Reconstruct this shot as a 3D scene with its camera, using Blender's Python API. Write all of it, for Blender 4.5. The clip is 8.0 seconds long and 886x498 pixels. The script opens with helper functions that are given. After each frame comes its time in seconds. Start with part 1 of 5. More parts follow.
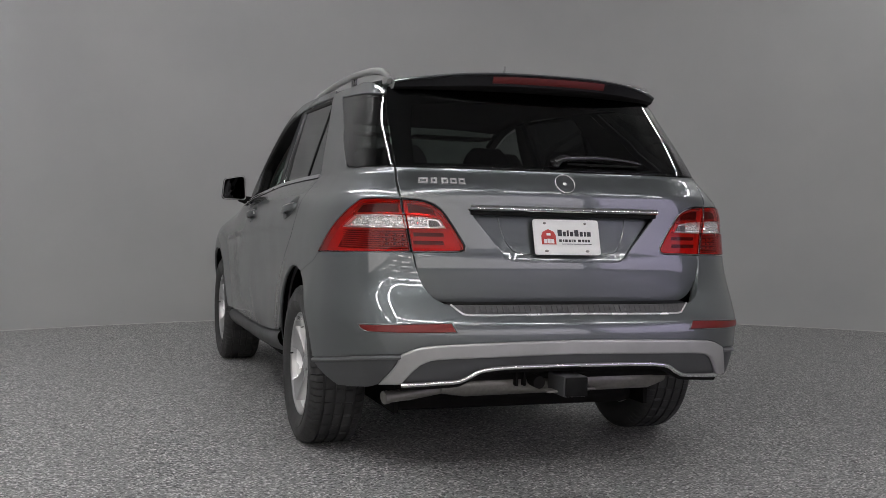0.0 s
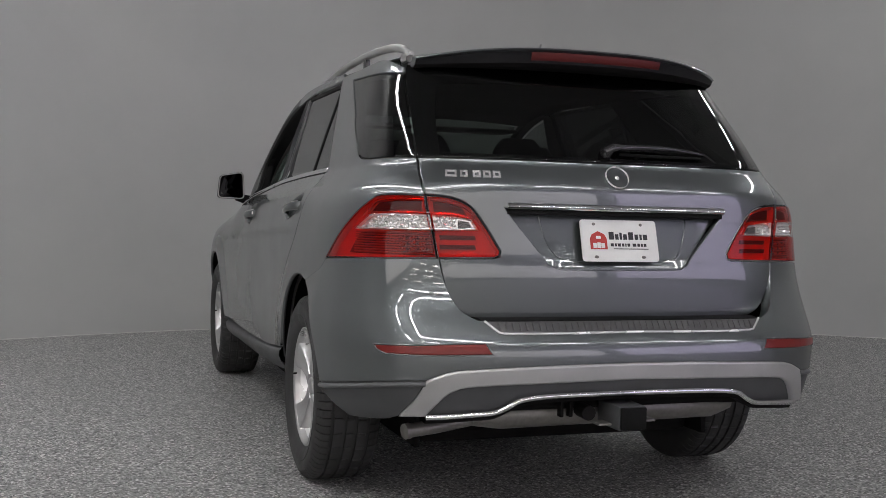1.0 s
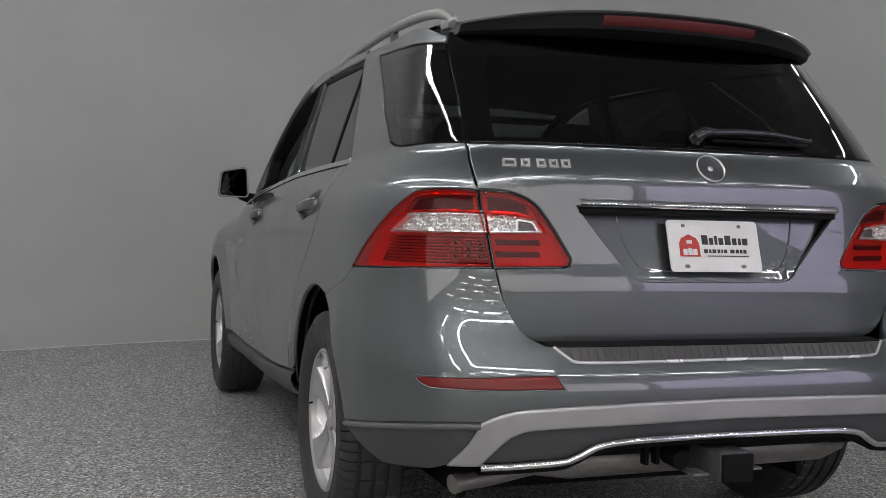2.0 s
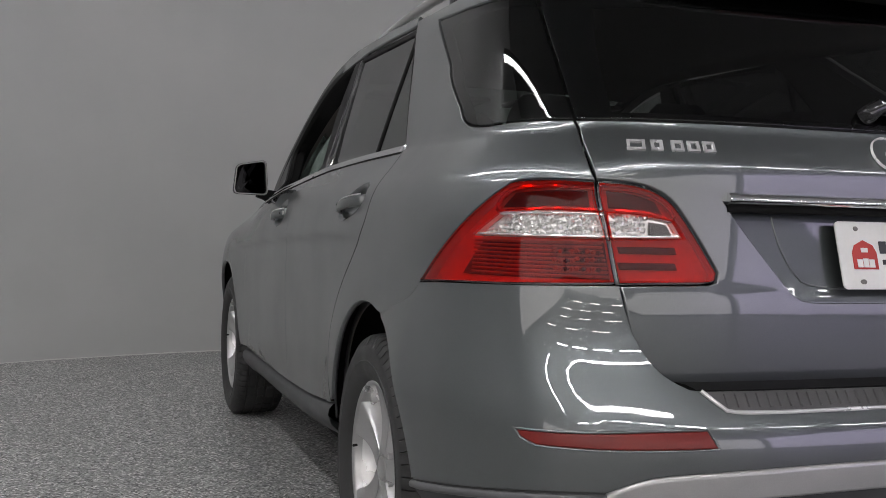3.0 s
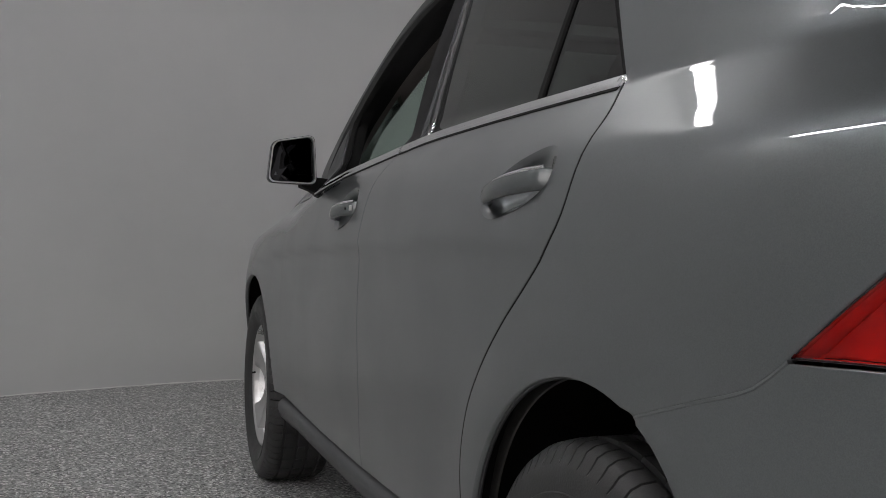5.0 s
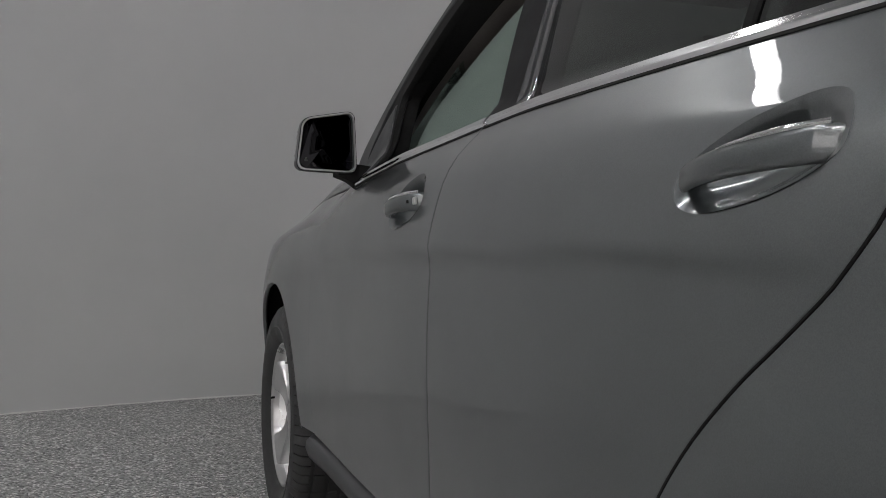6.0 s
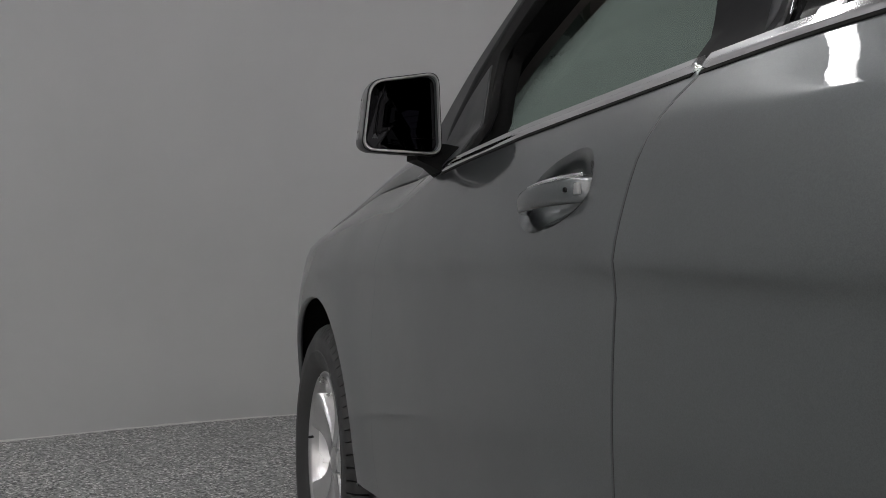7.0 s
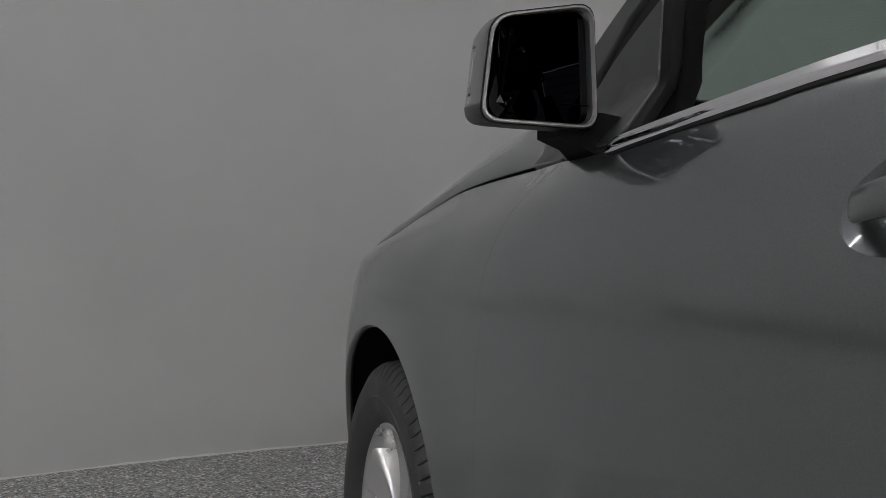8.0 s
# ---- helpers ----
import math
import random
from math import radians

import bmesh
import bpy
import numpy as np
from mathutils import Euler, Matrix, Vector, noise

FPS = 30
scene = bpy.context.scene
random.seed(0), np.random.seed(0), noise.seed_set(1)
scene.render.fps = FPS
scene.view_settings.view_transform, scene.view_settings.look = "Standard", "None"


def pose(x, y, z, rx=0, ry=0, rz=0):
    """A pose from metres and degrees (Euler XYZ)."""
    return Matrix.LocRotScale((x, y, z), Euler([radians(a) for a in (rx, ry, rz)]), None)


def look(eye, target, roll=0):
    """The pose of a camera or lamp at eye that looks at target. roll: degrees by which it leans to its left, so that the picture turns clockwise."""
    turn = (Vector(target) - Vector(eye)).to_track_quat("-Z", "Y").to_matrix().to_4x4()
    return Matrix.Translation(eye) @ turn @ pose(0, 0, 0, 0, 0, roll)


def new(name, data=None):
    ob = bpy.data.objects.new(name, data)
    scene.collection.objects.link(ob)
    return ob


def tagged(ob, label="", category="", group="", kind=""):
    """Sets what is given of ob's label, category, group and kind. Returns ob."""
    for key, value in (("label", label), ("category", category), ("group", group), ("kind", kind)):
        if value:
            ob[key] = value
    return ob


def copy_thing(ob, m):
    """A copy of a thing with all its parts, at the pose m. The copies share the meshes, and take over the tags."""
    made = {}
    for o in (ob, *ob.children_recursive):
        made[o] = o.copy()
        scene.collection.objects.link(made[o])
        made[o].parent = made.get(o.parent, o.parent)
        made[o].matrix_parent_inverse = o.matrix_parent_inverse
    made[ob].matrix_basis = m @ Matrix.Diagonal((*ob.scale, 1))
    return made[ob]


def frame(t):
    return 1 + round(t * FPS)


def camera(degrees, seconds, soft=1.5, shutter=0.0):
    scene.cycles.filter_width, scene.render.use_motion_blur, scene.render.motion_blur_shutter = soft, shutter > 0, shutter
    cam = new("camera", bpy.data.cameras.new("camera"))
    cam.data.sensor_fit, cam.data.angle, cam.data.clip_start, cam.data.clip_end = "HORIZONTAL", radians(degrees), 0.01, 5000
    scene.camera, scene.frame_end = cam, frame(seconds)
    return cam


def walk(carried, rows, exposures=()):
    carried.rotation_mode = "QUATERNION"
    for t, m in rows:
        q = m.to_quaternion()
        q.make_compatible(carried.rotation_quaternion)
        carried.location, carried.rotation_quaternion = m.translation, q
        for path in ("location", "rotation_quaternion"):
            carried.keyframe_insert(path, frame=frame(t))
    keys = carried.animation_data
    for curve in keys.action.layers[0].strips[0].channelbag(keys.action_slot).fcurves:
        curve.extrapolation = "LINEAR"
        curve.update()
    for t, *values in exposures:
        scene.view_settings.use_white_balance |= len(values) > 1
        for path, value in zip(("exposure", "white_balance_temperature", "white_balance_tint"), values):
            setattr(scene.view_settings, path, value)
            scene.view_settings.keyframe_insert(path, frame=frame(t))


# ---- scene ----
import mathutils

cam = camera(46.3, 8.0, soft=0.4)
PATH = [
    (0, (-1.918, -5.014, 1.083), (-1.265, -3.125, 1.019), 1.3),
    (0.5, (-1.853, -4.684, 1.067), (-1.204, -2.793, 1.001), 1.1),
    (1, (-1.797, -4.354, 1.072), (-1.148, -2.463, 1.012), 1.3),
    (2.5, (-1.705, -3.279, 1.058), (-1.056, -1.388, 1.003), 1.3),
    (3, (-1.703, -2.914, 1.056), (-1.053, -1.023, 1.003), 1.4),
    (3.5, (-1.667, -2.547, 1.045), (-1.022, -0.655, 0.988), 1.2),
    (4, (-1.644, -2.18, 1.034), (-0.998, -0.288, 0.978), 1.1),
    (4.5, (-1.626, -1.811, 1.036), (-0.985, 0.083, 0.991), 1.5),
    (5.8, (-1.558, -0.89, 1.041), (-0.924, 1.006, 0.989), 1.3),
    (6, (-1.55, -0.751, 1.034), (-0.92, 1.146, 0.984), 1.5),
    (6.5, (-1.534, -0.37, 1.038), (-0.908, 1.529, 0.986), 1.5),
    (7, (-1.543, -0.021, 1.03), (-0.914, 1.876, 0.977), 1.4),
    (7.5, (-1.544, 0.309, 1.022), (-0.919, 2.208, 0.973), 1.5),
    (8, (-1.51, 0.687, 1.036), (-0.896, 2.589, 0.982), 1.4),
]
walk(cam, [(t, look(eye, target, roll)) for t, eye, target, roll in PATH])

# ---------------------------------------------------------------- light
world = bpy.data.worlds.new("world")
scene.world = world
world.use_nodes = True
world.node_tree.nodes["Background"].inputs[0].default_value = (0.5, 0.55, 0.6, 1)
world.node_tree.nodes["Background"].inputs[1].default_value = 0.02
scene.view_settings.exposure = 0.0
LED_POWER = 49.5
RACK_POWER = 8.0
FRONT_POWER = 0.95
WEST_POWER = 1.0
DAY_POWER = 1.25
HALL_POWER = 14.0


# ---------------------------------------------------------------- materials
def material(name):
    m = bpy.data.materials.new(name)
    m.use_nodes = True
    return m, m.node_tree, m.node_tree.nodes["Principled BSDF"]


def node(tree, kind, **inputs):
    n = tree.nodes.new(kind)
    for key, value in inputs.items():
        n.inputs[key.replace("_", " ")].default_value = value
    return n


def link(tree, a, b):
    tree.links.new(a, b)


def ramp(tree, source, stops):
    r = tree.nodes.new("ShaderNodeValToRGB")
    while len(r.color_ramp.elements) < len(stops):
        r.color_ramp.elements.new(0.5)
    for e, (p, c) in zip(r.color_ramp.elements, stops):
        e.position, e.color = p, (*c, 1)
    link(tree, source, r.inputs[0])
    return r.outputs[0]


def coords(tree, scale=1.0):
    c = tree.nodes.new("ShaderNodeTexCoord")
    m = tree.nodes.new("ShaderNodeMapping")
    m.inputs["Scale"].default_value = (scale, scale, scale) if isinstance(scale, (int, float)) else scale
    link(tree, c.outputs["Object"], m.inputs[0])
    return m.outputs[0]


def noise_tex(tree, vec, scale, detail=3.0, rough=0.55):
    n = node(tree, "ShaderNodeTexNoise", Scale=scale, Detail=detail, Roughness=rough)
    link(tree, vec, n.inputs["Vector"])
    return n.outputs["Fac"]


def bump(tree, bsdf, height, strength, distance):
    b = node(tree, "ShaderNodeBump", Strength=strength, Distance=distance)
    link(tree, height, b.inputs["Height"])
    link(tree, b.outputs[0], bsdf.inputs["Normal"])
    return b


def worn(name, low, high, rough=(0.4, 0.6), metal=0.0, scale=6.0, fine=120.0, relief=0.0, coat=0.0):
    """A surface with variation at two scales."""
    m, t, b = material(name)
    v = coords(t)
    big, small = noise_tex(t, v, scale, 4), noise_tex(t, v, fine, 2)
    mix = t.nodes.new("ShaderNodeMath")
    mix.operation = "MULTIPLY_ADD"
    link(t, small, mix.inputs[0])
    mix.inputs[1].default_value = 0.4
    link(t, big, mix.inputs[2])
    link(t, ramp(t, mix.outputs[0], [(0.42, low), (0.95, high)]), b.inputs["Base Color"])
    link(t, ramp(t, big, [(0.3, (rough[0],) * 3), (0.7, (rough[1],) * 3)]), b.inputs["Roughness"])
    b.inputs["Metallic"].default_value = metal
    b.inputs["Coat Weight"].default_value = coat
    if relief:
        bump(t, b, small, 0.5, relief)
    return m


def paint():
    m, t, b = material("silver_grey_metallic_paint")
    v = coords(t)
    flake = node(t, "ShaderNodeTexVoronoi", Scale=900.0)
    link(t, v, flake.inputs["Vector"])
    link(t, ramp(t, flake.outputs["Color"], [(0.0, (0.106, 0.117, 0.120)), (1.0, (0.130, 0.143, 0.147))]), b.inputs["Base Color"])
    dust = noise_tex(t, v, 3.0, 5)
    link(t, ramp(t, dust, [(0.35, (0.33,) * 3), (0.75, (0.39,) * 3)]), b.inputs["Roughness"])
    b.inputs["Metallic"].default_value = 0.88
    b.inputs["Coat Weight"].default_value = 1.0
    b.inputs["Coat Roughness"].default_value = 0.012
    b.inputs["Coat IOR"].default_value = 1.85
    orange_peel = noise_tex(t, v, 110.0, 1)
    p = node(t, "ShaderNodeBump", Strength=0.012, Distance=0.001)
    link(t, orange_peel, p.inputs["Height"])
    link(t, p.outputs[0], b.inputs["Coat Normal"])
    return m


def clear_pane(name, tint, gloss_rough=0.01, ior=1.5):
    """A thin tinted pane: it lets tinted light through and mirrors by its Fresnel gloss."""
    m, t, b = material(name)
    out = t.nodes["Material Output"]
    through_it = node(t, "ShaderNodeBsdfTransparent", Color=(*tint, 1))
    gloss = node(t, "ShaderNodeBsdfGlossy", Color=(1, 1, 1, 1), Roughness=gloss_rough)
    weight = node(t, "ShaderNodeLayerWeight", Blend=0.5)
    power = t.nodes.new("ShaderNodeMath")
    power.operation = "POWER"
    link(t, weight.outputs["Facing"], power.inputs[0])
    power.inputs[1].default_value = 5.0
    fres = t.nodes.new("ShaderNodeMath")
    fres.operation = "MULTIPLY_ADD"
    r0 = ((ior - 1) / (ior + 1)) ** 2
    link(t, power.outputs[0], fres.inputs[0])
    fres.inputs[1].default_value, fres.inputs[2].default_value = 1 - r0, r0
    mix = t.nodes.new("ShaderNodeMixShader")
    link(t, fres.outputs[0], mix.inputs[0])
    link(t, through_it.outputs[0], mix.inputs[1])
    link(t, gloss.outputs[0], mix.inputs[2])
    link(t, mix.outputs[0], out.inputs[0])
    t.nodes.remove(b)
    return m


def floor_material():
    m, t, b = material("speckled_grey_epoxy")
    v = coords(t)
    flakes = node(t, "ShaderNodeTexVoronoi", Scale=125.0, Randomness=1.0)
    link(t, v, flakes.inputs["Vector"])
    sep = t.nodes.new("ShaderNodeSeparateColor")
    link(t, flakes.outputs["Color"], sep.inputs[0])
    chips = ramp(t, sep.outputs[0], [(0.0, (0.025, 0.025, 0.025)), (0.17, (0.07, 0.07, 0.07)), (0.24, (0.20, 0.20, 0.197)),
                                     (0.70, (0.29, 0.288, 0.282)), (0.82, (0.45, 0.45, 0.443)), (0.95, (0.76, 0.76, 0.745))])
    r = chips.node.color_ramp
    r.interpolation = "LINEAR"
    stains = noise_tex(t, v, 0.9, 6, 0.6)
    clumps = noise_tex(t, v, 24.0, 3, 0.6)
    both_scales = t.nodes.new("ShaderNodeMath")
    both_scales.operation = "MULTIPLY_ADD"
    link(t, clumps, both_scales.inputs[0])
    both_scales.inputs[1].default_value = 0.9
    link(t, stains, both_scales.inputs[2])
    shade = ramp(t, both_scales.outputs[0], [(0.62, (0.70, 0.70, 0.70)), (1.28, (1.06, 1.06, 1.058))])
    mul = t.nodes.new("ShaderNodeMix")
    mul.data_type, mul.blend_type = "RGBA", "MULTIPLY"
    mul.inputs[0].default_value = 1.0
    link(t, chips, mul.inputs[6])
    link(t, shade, mul.inputs[7])
    link(t, mul.outputs[2], b.inputs["Base Color"])
    link(t, ramp(t, stains, [(0.3, (0.36,) * 3), (0.7, (0.52,) * 3)]), b.inputs["Roughness"])
    lumps = noise_tex(t, v, 60.0, 3)
    bump(t, b, lumps, 0.35, 0.003)
    return m


def wall_material():
    m, t, b = material("grey_matt_wall_paint")
    v = coords(t)
    big, fine = noise_tex(t, v, 0.7, 5, 0.6), noise_tex(t, v, 90.0, 3)
    link(t, ramp(t, big, [(0.3, (0.415, 0.422, 0.417)), (0.7, (0.46, 0.465, 0.457))]), b.inputs["Base Color"])
    b.inputs["Roughness"].default_value = 0.75
    bump(t, b, fine, 0.15, 0.002)
    return m


def tyre_material():
    return worn("black_rubber", (0.018, 0.018, 0.018), (0.040, 0.040, 0.040), (0.5, 0.68), scale=14, fine=260, relief=0.0008)


def glowing(name, colour, strength):
    m, t, b = material(name)
    b.inputs["Base Color"].default_value = (0.8, 0.8, 0.8, 1)
    b.inputs["Emission Color"].default_value = (*colour, 1)
    b.inputs["Emission Strength"].default_value = strength
    return m


PAINT = paint()
CHROME = worn("polished_chrome", (0.74, 0.74, 0.75), (0.84, 0.84, 0.85), (0.05, 0.10), metal=1.0)
SATIN = worn("satin_silver_plastic", (0.40, 0.40, 0.395), (0.50, 0.50, 0.495), (0.28, 0.40), metal=0.6, fine=400)
DARKTRIM = worn("dark_grey_plastic", (0.046, 0.047, 0.049), (0.068, 0.070, 0.073), (0.42, 0.55), fine=500, relief=0.0003)
GLOSSBLACK = worn("gloss_black_trim", (0.010, 0.010, 0.011), (0.018, 0.018, 0.019), (0.06, 0.14), coat=0.5)
DEEPTRIM = worn("near_black_plastic", (0.016, 0.017, 0.018), (0.027, 0.028, 0.030), (0.35, 0.5), fine=400)
RUBBER = worn("black_seal_rubber", (0.006, 0.006, 0.006), (0.012, 0.012, 0.012), (0.55, 0.7))
UNDER = worn("dark_underbody", (0.005, 0.005, 0.005), (0.012, 0.011, 0.011), (0.6, 0.85), fine=60)
PILLAR = worn("soft_black_pillar_film", (0.008, 0.008, 0.009), (0.014, 0.014, 0.015), (0.45, 0.6))
PILLAR.node_tree.nodes["Principled BSDF"].inputs["Specular IOR Level"].default_value = 0.12
RUBBER.node_tree.nodes["Principled BSDF"].inputs["Specular IOR Level"].default_value = 0.08
UNDER.node_tree.nodes["Principled BSDF"].inputs["Specular IOR Level"].default_value = 0.08
STEEL = worn("dull_exhaust_steel", (0.15, 0.143, 0.135), (0.28, 0.27, 0.255), (0.35, 0.55), metal=0.6, fine=50)
ALLOY = worn("silver_alloy", (0.46, 0.46, 0.46), (0.55, 0.55, 0.55), (0.26, 0.36), metal=0.75, coat=0.8)
BARREL = worn("bright_machined_alloy", (0.80, 0.80, 0.80), (0.88, 0.88, 0.88), (0.25, 0.35), metal=0.45, coat=0.4)
TYRE = tyre_material()
INTERIOR = worn("dark_interior_leather", (0.018, 0.017, 0.016), (0.04, 0.038, 0.036), (0.5, 0.7), relief=0.0006)
TRIM_IN = worn("brown_grey_interior_trim", (0.07, 0.062, 0.058), (0.10, 0.09, 0.084), (0.6, 0.8))
PRIVACY = clear_pane("privacy_glass", (0.075, 0.080, 0.078))
REAR_PRIVACY = clear_pane("rear_privacy_glass", (0.13, 0.136, 0.134))
CLEAR = clear_pane("green_tinted_glass", (0.72, 0.80, 0.76))
RED_LENS = clear_pane("red_lamp_lens", (0.76, 0.036, 0.012), 0.012, 1.38)
CLEAR_LENS = clear_pane("clear_lamp_lens", (0.93, 0.93, 0.92), 0.02)
LAMP_SILVER = worn("lamp_reflector_silver", (0.84, 0.84, 0.84), (0.96, 0.96, 0.96), (0.06, 0.14), metal=0.70)
LAMP_WHITE = worn("lamp_housing_white", (0.62, 0.62, 0.62), (0.85, 0.85, 0.85), (0.3, 0.5), fine=60)
LAMP_GREY = worn("lamp_reflector_grey", (0.11, 0.10, 0.095), (0.24, 0.22, 0.21), (0.2, 0.35), metal=0.5, fine=90)
LAMP_MID = worn("lamp_reflector_pale", (0.34, 0.31, 0.30), (0.54, 0.52, 0.50), (0.25, 0.4), metal=0.3, fine=90)
LAMP_DARK = worn("lamp_housing_dark", (0.03, 0.026, 0.026), (0.08, 0.07, 0.07), (0.3, 0.4))
LAMP_AMBER = worn("amber_bulb_shade", (0.36, 0.15, 0.05), (0.52, 0.22, 0.07), (0.25, 0.4))
BRAKE_RED = worn("dark_red_brake_lens", (0.07, 0.004, 0.004), (0.11, 0.008, 0.007), (0.3, 0.45), fine=200)
RED_PLASTIC = worn("red_reflector_plastic", (0.13, 0.005, 0.004), (0.19, 0.009, 0.006), (0.3, 0.4), scale=12, fine=300, relief=0.0001, coat=0.1)
PLATE_WHITE = worn("white_plate_enamel", (0.74, 0.74, 0.72), (0.82, 0.82, 0.80), (0.3, 0.4), coat=0.3)
INK = worn("black_plate_ink", (0.02, 0.02, 0.025), (0.035, 0.035, 0.04), (0.4, 0.5))
RED_INK = worn("red_plate_ink", (0.42, 0.03, 0.03), (0.52, 0.05, 0.04), (0.4, 0.5))
MIRROR = worn("dimmed_mirror_glass", (0.011, 0.011, 0.012), (0.014, 0.014, 0.015), (0.0, 0.012), metal=1.0)
BADGE = worn("bright_badge_chrome", (0.80, 0.80, 0.80), (0.90, 0.90, 0.90), (0.22, 0.32), metal=0.55, coat=1.0)
FLOOR = floor_material()
WALL = wall_material()
BEVEL = worn("mid_grey_plastic", (0.085, 0.087, 0.09), (0.115, 0.117, 0.12), (0.4, 0.5), fine=500)
PAD = worn("ribbed_step_plastic", (0.055, 0.054, 0.056), (0.085, 0.083, 0.086), (0.4, 0.55), fine=300)
SEALANT = worn("pale_sealant", (0.55, 0.55, 0.53), (0.68, 0.68, 0.66), (0.4, 0.6))
CEILING = worn("grey_ceiling_paint", (0.30, 0.30, 0.30), (0.36, 0.36, 0.36), (0.7, 0.9), scale=1.5)
LIGHT = glowing("led_strip_diffuser", (1.0, 0.985, 1.005), LED_POWER)
RACK_LIGHT = glowing("rack_tube_diffuser", (1.0, 0.99, 1.0), RACK_POWER)
HALL_LIGHT = glowing("hall_tube_diffuser", (1.0, 0.94, 0.90), HALL_POWER)
# glow of the unseen panels added behind the car as fill light
HALL_GLOW = glowing("daylit_glazing", (1.0, 0.96, 0.935), FRONT_POWER)
WEST_GLOW = glowing("warm_lit_glazing", (1.0, 0.945, 0.905), WEST_POWER)
DAYLIGHT = glowing("daylit_shutter_slat", (0.76, 0.66, 1.0), DAY_POWER)


# ---------------------------------------------------------------- mesh helpers
def mesh_object(name, verts, faces, mat, parent=None, label="", normals=None, smooth=True, edge_angle=None):
    me = bpy.data.meshes.new(name)
    me.from_pydata([tuple(v) for v in verts], [], faces)
    me.update()
    me.materials.append(mat)
    me.polygons.foreach_set("use_smooth", [smooth] * len(me.polygons))
    if normals is not None:
        me.normals_split_custom_set_from_vertices([tuple(n) for n in normals])
    elif edge_angle:
        me.set_sharp_from_angle(angle=radians(edge_angle))
    ob = new(name, me)
    if parent:
        ob.parent = parent
    if label:
        tagged(ob, label)
    return ob


def part(name, bm, mat, parent=None, label="", smooth=True, edge_angle=40):
    bm.normal_update()
    me = bpy.data.meshes.new(name)
    bm.to_mesh(me)
    bm.free()
    me.materials.append(mat)
    me.polygons.foreach_set("use_smooth", [smooth] * len(me.polygons))
    if smooth and edge_angle:
        me.set_sharp_from_angle(angle=radians(edge_angle))
    ob = new(name, me)
    if parent:
        ob.parent = parent
    if label:
        tagged(ob, label)
    return ob


def box(size, at=(0, 0, 0), bevel=0.0, segments=2, m=None):
    bm = bmesh.new()
    bmesh.ops.create_cube(bm, size=1.0, matrix=Matrix.Diagonal((*size, 1)))
    if bevel:
        bmesh.ops.bevel(bm, geom=list(bm.edges), offset=bevel, segments=segments, profile=0.6, affect="EDGES")
    bm.transform((m or Matrix.Identity(4)))
    bm.transform(Matrix.Translation(at))
    return bm


def tube(points, radius, sides=12, squash=1.0, cap=True):
    """A rod along points; radius may be a list."""
    bm = bmesh.new()
    pts = [Vector(p) for p in points]
    rad = radius if isinstance(radius, (list, tuple)) else [radius] * len(pts)
    rings = []
    for i, p in enumerate(pts):
        d = (pts[min(i + 1, len(pts) - 1)] - pts[max(i - 1, 0)]).normalized()
        side = d.cross(Vector((0, 0, 1)))
        side = side.normalized() if side.length > 1e-4 else Vector((1, 0, 0))
        up = side.cross(d).normalized()
        rings.append([bm.verts.new(p + side * math.cos(a) * rad[i] + up * math.sin(a) * rad[i] * squash)
                      for a in (2 * math.pi * k / sides for k in range(sides))])
    for a, b in zip(rings, rings[1:]):
        for k in range(sides):
            bm.faces.new((a[k], a[(k + 1) % sides], b[(k + 1) % sides], b[k]))
    if cap:
        bm.faces.new(rings[0])
        bm.faces.new(rings[-1][::-1])
    bmesh.ops.recalc_face_normals(bm, faces=bm.faces)
    return bm


def revolve(profile, segments, axis="x", closed=False):
    """Spins (along axis, radius) points about the x axis."""
    bm = bmesh.new()
    rings = []
    for k in range(segments):
        a = 2 * math.pi * k / segments
        rings.append([bm.verts.new((u, r * math.sin(a), r * math.cos(a))) for u, r in profile])
    n = len(profile)
    for k in range(segments):
        a, b = rings[k], rings[(k + 1) % segments]
        for i in range(n if closed else n - 1):
            j = (i + 1) % n
            bm.faces.new((a[i], b[i], b[j], a[j]))
    bmesh.ops.recalc_face_normals(bm, faces=bm.faces)
    return bm


def catmull(pts, step=0.02):
    """A smooth open curve through points, sampled about every step."""
    p = [np.array(q, float) for q in pts]
    if len(p) == 2:
        n = max(1, int(np.linalg.norm(p[1] - p[0]) / step))
        return [tuple(p[0] + (p[1] - p[0]) * k / n) for k in range(n + 1)]
    p = [2 * p[0] - p[1]] + p + [2 * p[-1] - p[-2]]
    out = []
    for i in range(1, len(p) - 2):
        a, b, c, d = p[i - 1:i + 3]
        t0, t1 = 0.0, max(1e-6, np.linalg.norm(b - a) ** 0.5)
        t2 = t1 + max(1e-6, np.linalg.norm(c - b) ** 0.5)
        t3 = t2 + max(1e-6, np.linalg.norm(d - c) ** 0.5)
        n = max(1, int(np.linalg.norm(c - b) / step))
        for k in range(n):
            t = t1 + (t2 - t1) * k / n
            a1 = (t1 - t) / (t1 - t0) * a + (t - t0) / (t1 - t0) * b
            a2 = (t2 - t) / (t2 - t1) * b + (t - t1) / (t2 - t1) * c
            a3 = (t3 - t) / (t3 - t2) * c + (t - t2) / (t3 - t2) * d
            b1 = (t2 - t) / (t2 - t0) * a1 + (t - t0) / (t2 - t0) * a2
            b2 = (t3 - t) / (t3 - t1) * a2 + (t - t1) / (t3 - t1) * a3
            out.append(tuple((t2 - t) / (t2 - t1) * b1 + (t - t1) / (t2 - t1) * b2))
    out.append(tuple(p[-2]))
    return out


